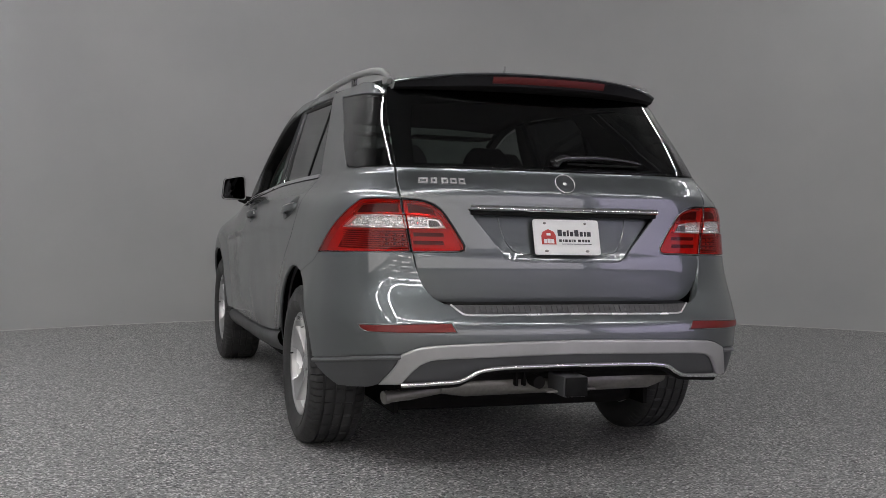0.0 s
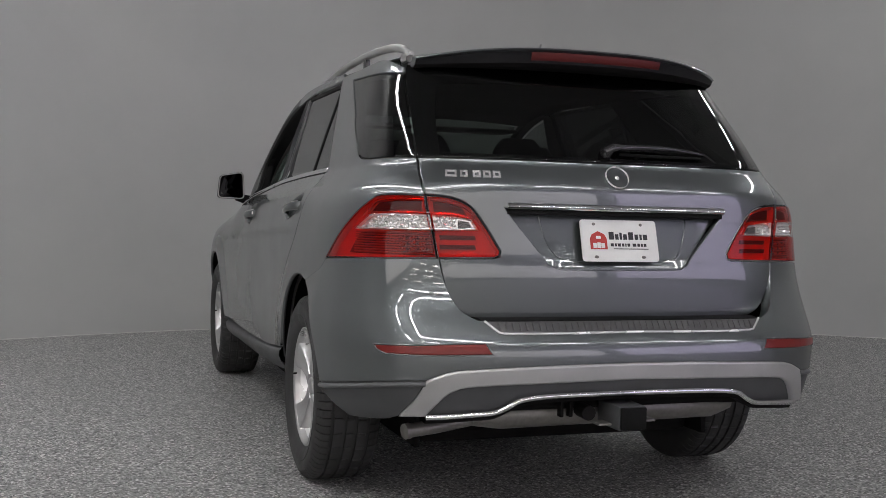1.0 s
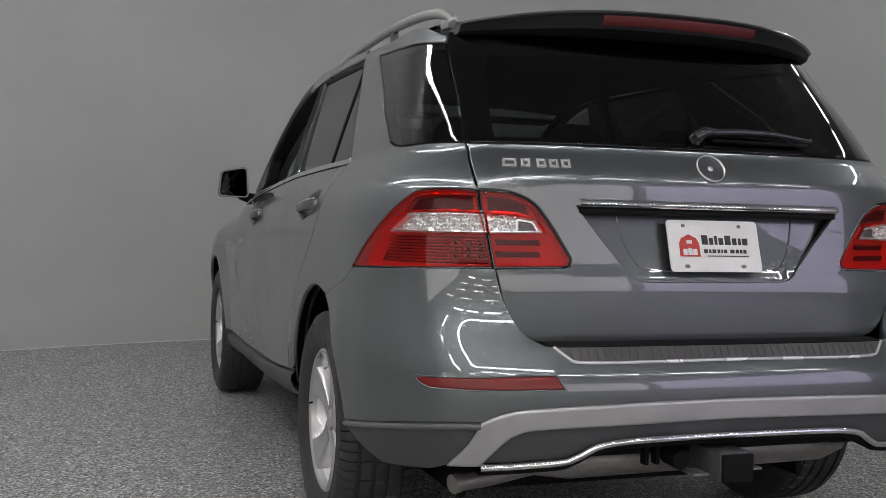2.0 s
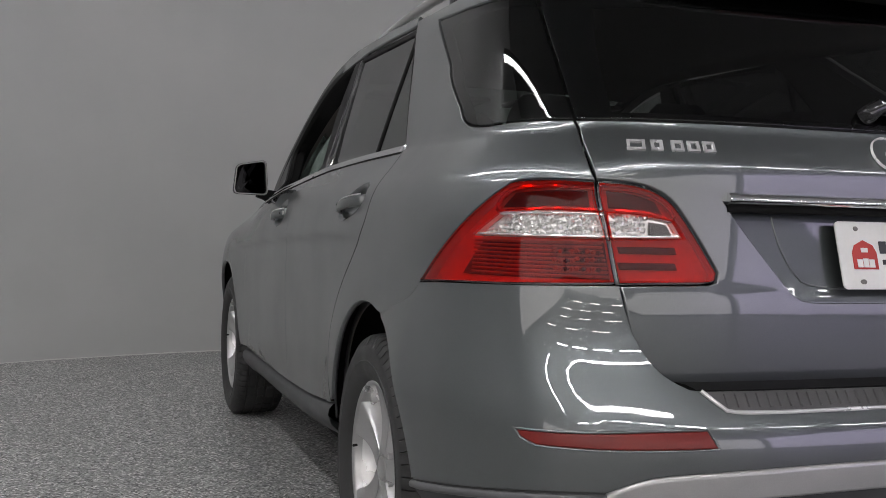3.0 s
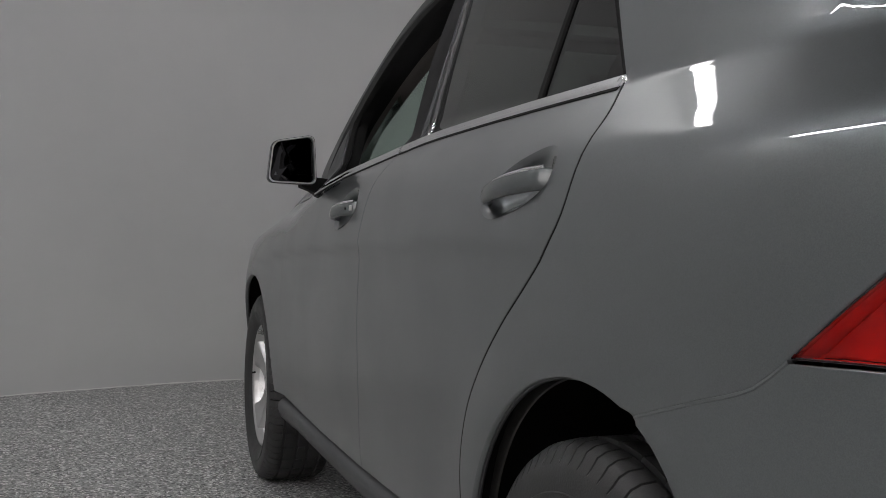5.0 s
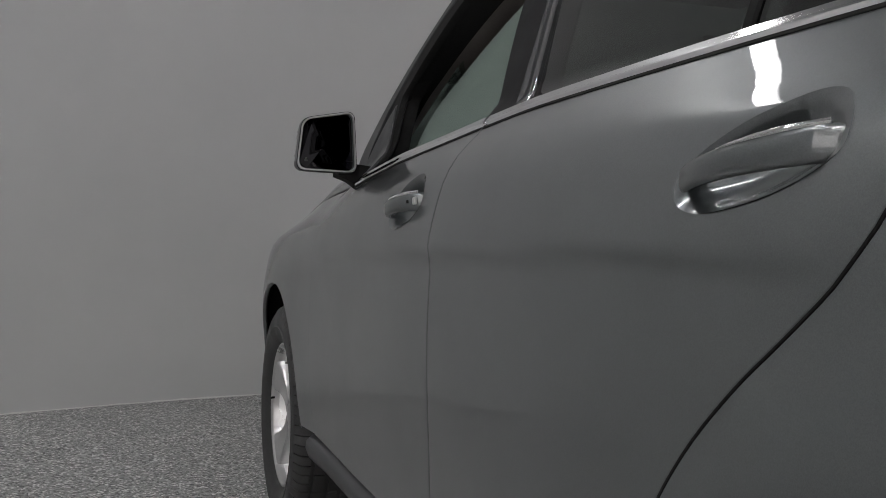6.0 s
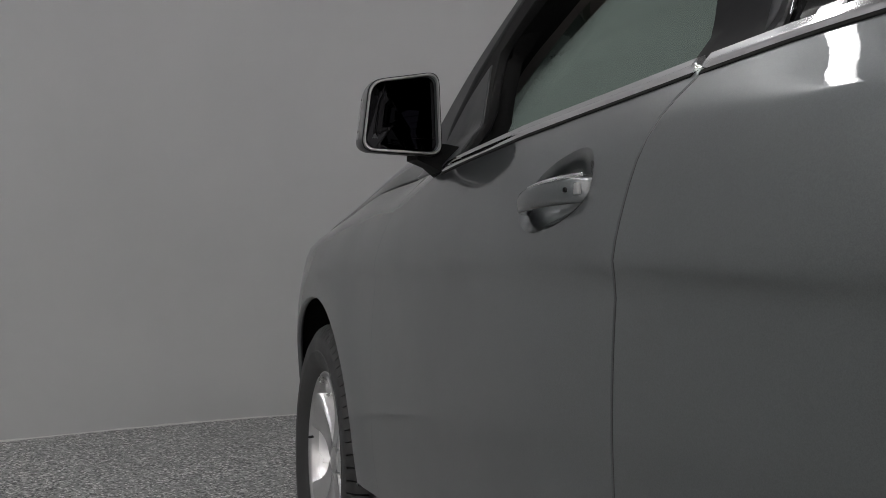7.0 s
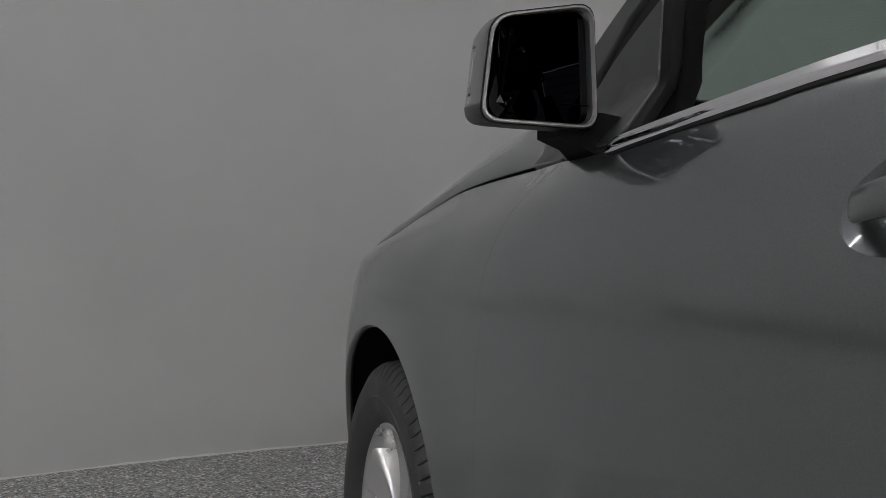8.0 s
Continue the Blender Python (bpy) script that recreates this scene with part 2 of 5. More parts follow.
def loop(*curves, step=0.02):
    """A closed outline from curves laid end to end; corners stay where two meet."""
    out = []
    for c in curves:
        for q in catmull(c, step):
            if not out or (abs(q[0] - out[-1][0]) + abs(q[1] - out[-1][1])) > 1e-4:
                out.append(q)
    if abs(out[0][0] - out[-1][0]) + abs(out[0][1] - out[-1][1]) < 1e-4:
        out.pop()
    return out


def inside(px, py, poly):
    q = np.array(poly)
    x1, y1 = q[:, 0][:, None], q[:, 1][:, None]
    x2, y2 = np.roll(q[:, 0], -1)[:, None], np.roll(q[:, 1], -1)[:, None]
    with np.errstate(divide="ignore", invalid="ignore"):
        hit = ((y1 > py) != (y2 > py)) & (px < (x2 - x1) * (py - y1) / (y2 - y1) + x1)
    return hit.sum(0) % 2 == 1


def offset_loop(poly, d):
    """The outline moved inwards by d."""
    q = np.array(poly)
    area = 0.5 * np.sum(q[:, 0] * np.roll(q[:, 1], -1) - np.roll(q[:, 0], -1) * q[:, 1])
    if area < 0:
        q = q[::-1]
    e = np.roll(q, -1, 0) - q
    e /= np.maximum(1e-9, np.linalg.norm(e, axis=1))[:, None]
    n = np.stack([-e[:, 1], e[:, 0]], 1)
    m = n + np.roll(n, 1, 0)
    k = 1 + np.sum(n * np.roll(n, 1, 0), 1)
    return q + m / np.maximum(0.35, k)[:, None] * d


def fill(outline, holes, step):
    """Triangles over a flat outline with holes, with an inner grid of points. The outline's points come first."""
    verts = [tuple(p) for p in outline]
    edges = [(i, (i + 1) % len(verts)) for i in range(len(verts))]
    for h in holes:
        k = len(verts)
        verts += [tuple(p) for p in h]
        edges += [(k + i, k + (i + 1) % len(h)) for i in range(len(h))]
    border = np.array(verts)
    lo, hi = border[:len(outline)].min(0), border[:len(outline)].max(0)
    gx, gy = np.meshgrid(np.arange(lo[0] + step / 2, hi[0], step), np.arange(lo[1] + step / 2, hi[1], step))
    gx, gy = gx.ravel(), gy.ravel()
    if len(gx):
        keep = inside(gx, gy, outline)
        for h in holes:
            keep &= ~inside(gx, gy, h)
        gx, gy = gx[keep], gy[keep]
    if len(gx):
        far = np.min((gx[:, None] - border[:, 0]) ** 2 + (gy[:, None] - border[:, 1]) ** 2, 1) > (0.5 * step) ** 2
        verts += list(zip(gx[far], gy[far]))
    got = mathutils.geometry.delaunay_2d_cdt([Vector(v) for v in verts], edges, [], 0, 1e-7)
    pts, tris = [tuple(v) for v in got[0]], got[2]
    c = np.array([[sum(pts[i][0] for i in t) / 3, sum(pts[i][1] for i in t) / 3] for t in tris])
    keep = inside(c[:, 0], c[:, 1], outline)
    for h in holes:
        keep &= ~inside(c[:, 0], c[:, 1], h)
    first = {}
    for i, g in enumerate(got[3]):
        for o in g:
            first[o] = i
    return pts, [tuple(t) for t, k in zip(tris, keep) if k], first


# ---------------------------------------------------------------- the body's skin
class Curve:
    """A natural cubic spline through pairs, straight beyond its ends."""

    def __init__(self, pairs):
        self.x = np.array([p[0] for p in pairs], float)
        self.y = np.array([p[1] for p in pairs], float)
        n = len(pairs)
        a, b = np.eye(n), np.zeros(n)
        h = np.diff(self.x)
        for i in range(1, n - 1):
            a[i, i - 1:i + 2] = h[i - 1], 2 * (h[i - 1] + h[i]), h[i]
            b[i] = 6 * ((self.y[i + 1] - self.y[i]) / h[i] - (self.y[i] - self.y[i - 1]) / h[i - 1])
        self.m = np.linalg.solve(a, b)

    def __call__(self, v):
        v = min(max(v, self.x[0]), self.x[-1])
        i = min(len(self.x) - 2, max(0, int(np.searchsorted(self.x, v)) - 1))
        h = self.x[i + 1] - self.x[i]
        a, b = (self.x[i + 1] - v) / h, (v - self.x[i]) / h
        return float(a * self.y[i] + b * self.y[i + 1] + ((a ** 3 - a) * self.m[i] + (b ** 3 - b) * self.m[i + 1]) * h * h / 6)


YC, YF, FRONT, NN, NF = -0.22, 2.74, 3.62, 4.4, 3.0
REAR_AXLE, FRONT_AXLE = -0.175, 2.745


class Joined:
    """Two curves meeting in a short soft fold."""

    def __init__(self, low, high, at, blend):
        self.low, self.high, self.at, self.blend = low, high, at, blend

    def __call__(self, v):
        t = min(1.0, max(0.0, (v - self.at + self.blend) / (2 * self.blend)))
        t = t * t * (3 - 2 * t)
        return self.low(v) * (1 - t) + self.high(v) * t


SIDE = Joined(Curve([(.20, .88), (.30, .925), (.42, .96), (.58, .976), (.78, .981), (.95, .975), (1.07, .964), (1.115, .9535), (1.145, .940), (1.165, .9265),
                     (1.20, .895), (1.262, .840), (1.30, .806)]),
              Curve([(1.20, .8549), (1.31, .8225), (1.45, .7795), (1.60, .7313), (1.667, .7090), (1.745, .67)]), 1.269, .012)
GATE = Joined(Curve([(.60, -1.052), (.72, -1.064), (.80, -1.069), (.880, -1.0705), (.905, -1.069), (.925, -1.064), (.96, -1.0575), (1.08, -1.050), (1.13, -1.050), (1.165, -1.0505), (1.185, -1.0475), (1.205, -1.039), (1.225, -1.0275), (1.262, -1.005), (1.30, -.982)]),
              Curve([(1.24, -1.030), (1.30, -.988), (1.38, -.937), (1.50, -.862), (1.67, -.755), (1.76, -.69)]), 1.276, .016)
BUMP = Curve([(.25, -1.07), (.36, -1.14), (.46, -1.185), (.58, -1.204), (.632, -1.203), (.655, -1.196), (.68, -1.181), (.70, -1.168), (.74, -1.141), (.78, -1.115), (.82, -1.094), (.87, -1.076),
        (.94, -1.062), (1.3, -1.0)])
DROP = Curve([(1.45, 0.0), (1.77, .03), (1.97, .06), (2.17, .10), (2.57, .15), (3.07, .25), (3.6, .36)])


CREASE = Curve([(.2, 1.017), (.6, 1.004), (1.1, .984), (1.5, .968), (1.95, .940), (2.63, .893), (3.2, .85)])


def table(tab, v):
    """A smooth curve through a table of pairs."""
    if isinstance(tab, (Curve, Joined)):
        return tab(v)
    if v <= tab[0][0]:
        return tab[0][1]
    if v >= tab[-1][0]:
        return tab[-1][1]
    i = 0
    while v > tab[i + 1][0]:
        i += 1
    n = len(tab)

    def slope(k):
        d0 = (tab[k][1] - tab[k - 1][1]) / (tab[k][0] - tab[k - 1][0]) if k > 0 else None
        d1 = (tab[k + 1][1] - tab[k][1]) / (tab[k + 1][0] - tab[k][0]) if k < n - 1 else None
        if d0 is None:
            return d1
        if d1 is None:
            return d0
        return 0.0 if d0 * d1 <= 0 else 2 * d0 * d1 / (d0 + d1)

    h = tab[i + 1][0] - tab[i][0]
    t = (v - tab[i][0]) / h
    a, b = slope(i) * h, slope(i + 1) * h
    return tab[i][1] * (2 * t ** 3 - 3 * t * t + 1) + a * (t ** 3 - 2 * t * t + t) + tab[i + 1][1] * (3 * t * t - 2 * t ** 3) + b * (t ** 3 - t * t)


def ease(a, b, v):
    t = min(1.0, max(0.0, (v - a) / (b - a)))
    return t * t * (3 - 2 * t)


def half_width(y, z):
    w = table(SIDE, z + table(DROP, y) * ease(.72, 1.08, z))
    for axle in (REAR_AXLE - 0.03, FRONT_AXLE):
        r = math.hypot(y - axle, z - .372)
        w += .012 * math.exp(-((r - .47) / .10) ** 2)
    d = z - table(CREASE, y)
    w += .0080 * math.exp(-(d / (.07 if d > 0 else .019)) ** 2) * ease(-.25, .25, y) * ease(3.1, 2.6, y)
    if y < -.35:
        w += .026 * ease(.93, .66, z) * ease(-.35, -.60, y) * (1 - .8 * ease(-.75, -1.0, y))
    if y > YF:
        w *= max(0.0, 1 - min(1.0, (y - YF) / (FRONT - YF)) ** NF) ** (1 / NF)
    return w


_a = np.linspace(0, math.pi / 2, 2001)
_X, _Y = np.abs(np.sin(_a)) ** (2 / NN), np.abs(np.cos(_a)) ** (2 / NN)
_S = np.concatenate([[0], np.cumsum(np.hypot(np.diff(_X * .96), np.diff(_Y * .88)))])
S1 = float(_S[-1])


_tables = {}


def tail_table(z):
    """How far back the tail's plan curve lies along _S: rounder towards the roof."""
    k = 10 * (NN - 1.6 * ease(1.24, 1.76, z))
    low, rest = int(k), k - int(k)
    for n in (low, low + 1):
        if n not in _tables:
            _tables[n] = np.maximum(0, 1 - _X ** (n / 10)) ** (10 / n)
    return _tables[low] if rest < 1e-6 else _tables[low] * (1 - rest) + _tables[low + 1] * rest


def skin(s, z, prof=GATE):
    """The body's surface: s runs from the middle of the tail round the left corner and along the side."""
    q = abs(s)
    if q >= S1:
        y, x = YC + q - S1, 1.0
    else:
        y, x = YC + (table(prof, z) - YC) * float(np.interp(q, _S, tail_table(z))), float(np.interp(q, _S, _X))
    x *= half_width(y, z)
    return Vector((-x if s >= 0 else x, y, z))


def skin_normal(s, z, prof=GATE):
    e = 0.004
    n = (skin(s + e, z, prof) - skin(s - e, z, prof)).cross(skin(s, z + e, prof) - skin(s, z - e, prof))
    return -n.normalized()


def sy(y, z, prof=GATE):
    """The surface's coordinates of a point of the left side."""
    if y >= YC:
        return (S1 + y - YC, z)
    return (float(np.interp(min(1.0, (y - YC) / (table(prof, z) - YC)), tail_table(z)[::-1], _S[::-1])), z)


def sx(x, z, prof=GATE):
    """The surface's coordinates of a point of the tail; the left has x below 0."""
    s = 0.5
    for _ in range(6):
        y = skin(s, z, prof).y
        s = float(np.interp(min(1.0, abs(x) / half_width(y, z)), _X, _S))
    return (s if x <= 0 else -s, z)


def mirrored(points):
    return [(-s, z) for s, z in points][::-1]


def panel(name, outline, mat, parent=None, label="", prof=GATE, holes=(), depth=0.0, gap=0.002, rim=0.014, step=0.03, soft=0.003,
          flip=False, where=skin, normal=skin_normal):
    """A pressed sheet on the skin inside an outline, its edges rounded and turned in; flip makes the other side's twin."""
    lip = [offset_loop(outline, gap + soft)] + [offset_loop(h, -gap - soft)[::-1] for h in holes]
    edge = [offset_loop(outline, gap)] + [offset_loop(h, -gap)[::-1] for h in holes]
    pts, tris, first = fill([tuple(p) for p in lip[0]], [[tuple(p) for p in h] for h in lip[1:]], step)
    verts, normals = [], []
    for s, z in pts:
        n = normal(s, z, prof)
        verts.append(where(s, z, prof) - n * depth)
        normals.append(n)
    faces = []
    for t in tris:
        a, b, c = (verts[i] for i in t)
        faces.append(t if (b - a).cross(c - a).dot(normals[t[0]]) > 0 else t[::-1])
    base = 0
    for l, e in zip(lip, edge):
        k = len(e)
        ring1, ring2 = len(verts), len(verts) + k
        out = []
        for i in range(k):
            s, z = e[i]
            n = normal(s, z, prof)
            p = where(s, z, prof)
            core = verts[first[base + i]]
            o = p - n * depth - core
            o = (o - n * o.dot(n))
            o = o.normalized() if o.length > 1e-7 else n
            out.append((p, n, o))
        for p, n, o in out:
            verts.append(p - n * (depth + soft * 0.8))
            normals.append((n + o).normalized())
        for p, n, o in out:
            verts.append(p - n * (depth + rim))
            normals.append(o)
        for i in range(k):
            j = (i + 1) % k
            for q in ((first[base + i], first[base + j], ring1 + j, ring1 + i), (ring1 + i, ring1 + j, ring2 + j, ring2 + i)):
                if len(set(q)) < 4:
                    continue
                a, b, c = verts[q[0]], verts[q[1]], verts[q[2]]
                faces.append(q if (b - a).cross(c - a).dot(normals[q[3]]) > 0 else q[::-1])
        base += k
    if flip:
        verts = [Vector((-v.x, v.y, v.z)) for v in verts]
        normals = [Vector((-n.x, n.y, n.z)) for n in normals]
        faces = [f[::-1] for f in faces]
    return mesh_object(name, verts, faces, mat, parent, label, normals)


def both(name, outline, mat, parent, label="", **more):
    """The panel on the left and its twin on the right."""
    return panel(name, outline, mat, parent, label, **more), panel(name, outline, mat, parent, label, flip=True, **more)


def grid_patch(name, f, nu, nv, mat, parent=None, label="", thick=0.0):
    """A curved sheet f(u, v), u and v from 0 to 1, with its thickness."""
    verts = [f(i / nu, j / nv) for i in range(nu + 1) for j in range(nv + 1)]
    faces = [(i * (nv + 1) + j, (i + 1) * (nv + 1) + j, (i + 1) * (nv + 1) + j + 1, i * (nv + 1) + j + 1) for i in range(nu) for j in range(nv)]
    ob = mesh_object(name, verts, faces, mat, parent, label)
    if thick:
        m = ob.modifiers.new("thickness", "SOLIDIFY")
        m.thickness, m.offset = thick, 0
    return ob


def loft(rings, closed=True, cap=True):
    """A skin over rings of equal count."""
    bm = bmesh.new()
    made = [[bm.verts.new(p) for p in r] for r in rings]
    n = len(made[0])
    for a, b in zip(made, made[1:]):
        for k in range(n if closed else n - 1):
            bm.faces.new((a[k], a[(k + 1) % n], b[(k + 1) % n], b[k]))
    if cap:
        bm.faces.new(made[0])
        bm.faces.new(made[-1][::-1])
    bmesh.ops.recalc_face_normals(bm, faces=bm.faces)
    return bm


# ---------------------------------------------------------------- the room
ROOM = (0.74, -2.03)
RADIUS = 7.48
WALL_TOP = 5.3
HALL = (-9.0, 9.2, -14.5, 7.2)
DOOR = (-14.2, -6.8, .35, 4.9)
DOOR_X = 7.05
FRONT_FILL = (-8.9, 6.9, .35, 4.9)


def block(x0, x1, y0, y1, z0, z1):
    return box((x1 - x0, y1 - y0, z1 - z0), ((x0 + x1) / 2, (y0 + y1) / 2, (z0 + z1) / 2))


def room():
    n = 144
    # the round wall stands open behind, towards the hall that it is built in
    door_a, door_b = math.radians(126), math.radians(272)
    at = lambda a, r, z: (ROOM[0] + r * math.sin(a), ROOM[1] + r * math.cos(a), z)
    x0, x1, y0, y1 = HALL
    bm = bmesh.new()
    bm.faces.new([bm.verts.new(p) for p in ((x0, y0, 0), (x1, y0, 0), (x1, y1, 0), (x0, y1, 0))])
    tagged(part("floor", bm, FLOOR, smooth=False), "grey epoxy floor with dark and white colour flakes", "floor", kind="structure")

    rows = []
    for k in range(n + 1):
        a = door_b - 2 * math.pi + (door_a - door_b + 2 * math.pi) * k / n
        rows.append([at(a, RADIUS, -.02), at(a, RADIUS, WALL_TOP / 2), at(a, RADIUS, WALL_TOP), at(a, RADIUS + .2, WALL_TOP), at(a, RADIUS + .2, -.02)])
    tagged(part("wall_round", loft(rows), WALL), "curved seamless studio wall in matt grey paint", "wall", kind="structure")
    rnd = random.Random(4)
    sealant = [at(door_b - 2 * math.pi + (door_a - door_b + 2 * math.pi) * k / 400, RADIUS - .002, .002) for k in range(401)]
    tagged(part("trim", tube(sealant, [0.003 + 0.006 * rnd.random() ** 3 for _ in sealant], 6), SEALANT),
           "thin uneven bead of pale sealant along the wall's foot", "trim", kind="structure")
    bm = bmesh.new()
    bm.faces.new([bm.verts.new(p) for p in ((x0, y0, WALL_TOP), (x0, y1, WALL_TOP), (x1, y1, WALL_TOP), (x1, y0, WALL_TOP))])
    bm.faces.new([bm.verts.new(p) for p in ((x0, y0, WALL_TOP + .2), (x1, y0, WALL_TOP + .2), (x1, y1, WALL_TOP + .2), (x0, y1, WALL_TOP + .2))])
    tagged(part("ceiling", bm, CEILING, smooth=False), "grey painted ceiling above the light lines", "ceiling", kind="structure")
    for name, size in (("wall_west", (x0 - .3, x0 - .1, y0, y1)), ("wall_outer", (x1, x1 + .2, y0, y1)), ("wall_north", (x0 - .2, x1 + .2, y1, y1 + .2))):
        tagged(part(name, block(*size, -.02, WALL_TOP), WALL, smooth=False), "plain grey hall wall behind the round studio", "wall", kind="structure")
    # south wall: a long band of milky panels, added unseen to light the tail
    a, b, low, top = FRONT_FILL
    south = part("wall_south", block(x0 - .2, x1 + .2, y0 - .3, y0 - .1, -.02, WALL_TOP), WALL, smooth=False)
    tagged(south, "hall wall behind a long band of milky glazing", "wall", kind="structure")
    tagged(part("trim", block(x0, x1, y0 - .1, y0, -.02, low), WALL, smooth=False), "plain grey parapet below the glazing", "trim", kind="structure")
    tagged(part("trim", block(x0, x1, y0 - .1, y0, top, WALL_TOP), WALL, smooth=False), "plain grey lintel above the glazing", "trim", kind="structure")
    glazing = tagged(part("window_1", block(x0, x1, y0 - .1, y0 - .08, low, top), SATIN, smooth=False), "long band of milky daylit glazing panels", "window", kind="structure")
    for k in range(8):
        w = (b - a) / 8
        part("pane", block(a + w * k + .01, a + w * (k + 1) - .01, y0 - .075, y0 - .06, low + .01, top - .01), HALL_GLOW, glazing, smooth=False)
    # a second added band, on the west wall behind the studio, brightens the bumper
    a, b = -14.4, -4.6
    tagged(part("trim", block(x0 - .1, x0, y0, y1, -.02, low), WALL, smooth=False), "plain grey parapet below the west glazing", "trim", kind="structure")
    tagged(part("trim", block(x0 - .1, x0, y0, y1, top, WALL_TOP), WALL, smooth=False), "plain grey lintel above the west glazing", "trim", kind="structure")
    tagged(part("trim", block(x0 - .1, x0, b, y1, low, top), WALL, smooth=False), "plain grey wall pier beside the west glazing", "trim", kind="structure")
    glazing = tagged(part("window_2", block(x0 - .1, x0 - .08, y0, b, low, top), SATIN, smooth=False), "band of milky glazing panels in warm light", "window", kind="structure")
    for k in range(5):
        w = (b - a) / 5
        part("pane", block(x0 - .075, x0 - .06, a + w * k + .01, a + w * (k + 1) - .01, low + .01, top - .01), WEST_GLOW, glazing, smooth=False)
    # the east wall, with the opening of the roller door
    a, b, low, top = DOOR
    bm = bmesh.new()
    for size in ((y0, a, -.02, WALL_TOP), (b, -6.45, -.02, WALL_TOP), (a, b, -.02, low), (a, b, top, WALL_TOP)):
        got = block(DOOR_X, DOOR_X + .2, *size)
        me = bpy.data.meshes.new("piece")
        got.to_mesh(me)
        got.free()
        bm.from_mesh(me)
        bpy.data.meshes.remove(me)
    tagged(part("wall_east", bm, WALL, smooth=False), "plain grey hall wall round a daylit roller door", "wall", kind="structure")
    shutter = tagged(part("door_1", block(DOOR_X + .12, DOOR_X + .16, a, b, low, top), SATIN, smooth=False), "roller door of translucent slats glowing with bluish daylight", "door", kind="structure")
    slat = None
    count = 40
    for k in range(count):
        z = low + (top - low) * (k + .5) / count
        if slat is None:
            slat = part("slat", box((.03, b - a, (top - low) / count * .8), (0, 0, 0), .006, 1), DAYLIGHT, shutter)
            piece = slat
        else:
            piece = new("slat", slat.data)
            piece.parent = shutter
        piece.location = (DOOR_X + .09, (a + b) / 2, z)


def light_hook(x0, x1, y0, y1, corner, width, tubes, z):
    """A hooked line of LED channel with tubes side by side: a long arm beside the car and a short one behind it."""
    thing = tagged(new("light_hook"), "hooked line of LED tubes, switched on, under the ceiling", "ceiling light")
    thing.location = (x0, y0, z)
    path = [(corner, y1 - y0, -1, 0)]
    for k in range(13):
        a = math.radians(180 + 90 * k / 12)
        path.append((corner, corner, math.cos(a), math.sin(a)))
    path.append((x1 - x0, corner, 0, -1))
    pitch = width / tubes
    profiles = [("channel", [(-width / 2 - .012, -.042), (-width / 2 - .012, .07), (width / 2 + .012, .07), (width / 2 + .012, -.042), (width / 2 + .002, -.042), (width / 2 + .002, .03), (-width / 2 - .002, .03), (-width / 2 - .002, -.042)], SATIN)]
    for k in range(tubes):
        c = -width / 2 + pitch * (k + .5)
        w = pitch * .36
        profiles.append(("tube", [(c - w, 0), (c - w * .6, .012), (c + w * .6, .012), (c + w, 0), (c + w * .6, -.012), (c - w * .6, -.012)], LIGHT))
    for name, prof, mat in profiles:
        part(name, loft([[(cx + (corner + o) * c, cy + (corner + o) * s, h) for o, h in prof] for cx, cy, c, s in path]), mat, thing)
    for x, y in ((0, 2.0), (0, 6.0), (1.5, 0), (3.0, 0)):
        part("hanger", tube([(x, y, .06), (x, y, WALL_TOP - z)], .004, 6), SATIN, thing)
    return thing


def light_rack(length, depth, tubes):
    """A flat rack of long tubes along x, centred at its origin."""
    thing = tagged(new("light_rack"), "flat rack of long parallel LED tubes, switched on", "ceiling light")
    part("backing", box((length, depth, .03), (0, 0, .06), .006), SATIN, thing)
    for k in range(tubes):
        y = -depth / 2 + depth * (k + .5) / tubes
        part("tube", tube([(-length / 2 + .03, y, .01), (length / 2 - .03, y, .01)], depth / tubes * .40, 10), RACK_LIGHT, thing)
    for x in (-length * .4, length * .4):
        part("hanger", tube([(x, 0, .07), (x, 0, .5)], .004, 6), SATIN, thing)
    return thing


def tube_light(length, mat):
    """A short ceiling batten: a channel, its tube and two hangers, along x, centred at its origin."""
    thing = tagged(new("tube_light"), "short LED tube light, switched on, hung under the ceiling", "ceiling light", "rows of tube lights")
    part("channel", box((length, .10, .05), (0, 0, .045), .008), SATIN, thing)
    part("tube", tube([(-length / 2 + .02, 0, 0), (length / 2 - .02, 0, 0)], .03, 10), mat, thing)
    for x in (-length * .35, length * .35):
        part("hanger", tube([(x, 0, .07), (x, 0, .5)], .004, 6), SATIN, thing)
    return thing


room()
light_hook(-3.3, .5, -4.5, 4.05, .9, .11, 2, 4.7)
light_rack(2.3, .22, 4).matrix_basis = pose(-.3, 5.0, 4.68)

# a second, broken line of battens outside the loop
line_light = tube_light(.95, LIGHT)
line_light.matrix_basis = pose(-4.9, 1.2, 4.8, 0, 0, 90)
for k in range(1, 5):
    copy_thing(line_light, pose(-4.9, 1.2 - 1.3 * k, 4.8, 0, 0, 90))
for k in range(8):
    copy_thing(line_light, pose(-4.2 + 1.3 * k, -5.4, 4.8))
# extra unseen battens on the right, added only to brighten the wall there
for k in range(5):
    copy_thing(line_light, pose(5.5, 3.0 - 1.2 * k, 4.8, 0, 0, 90))

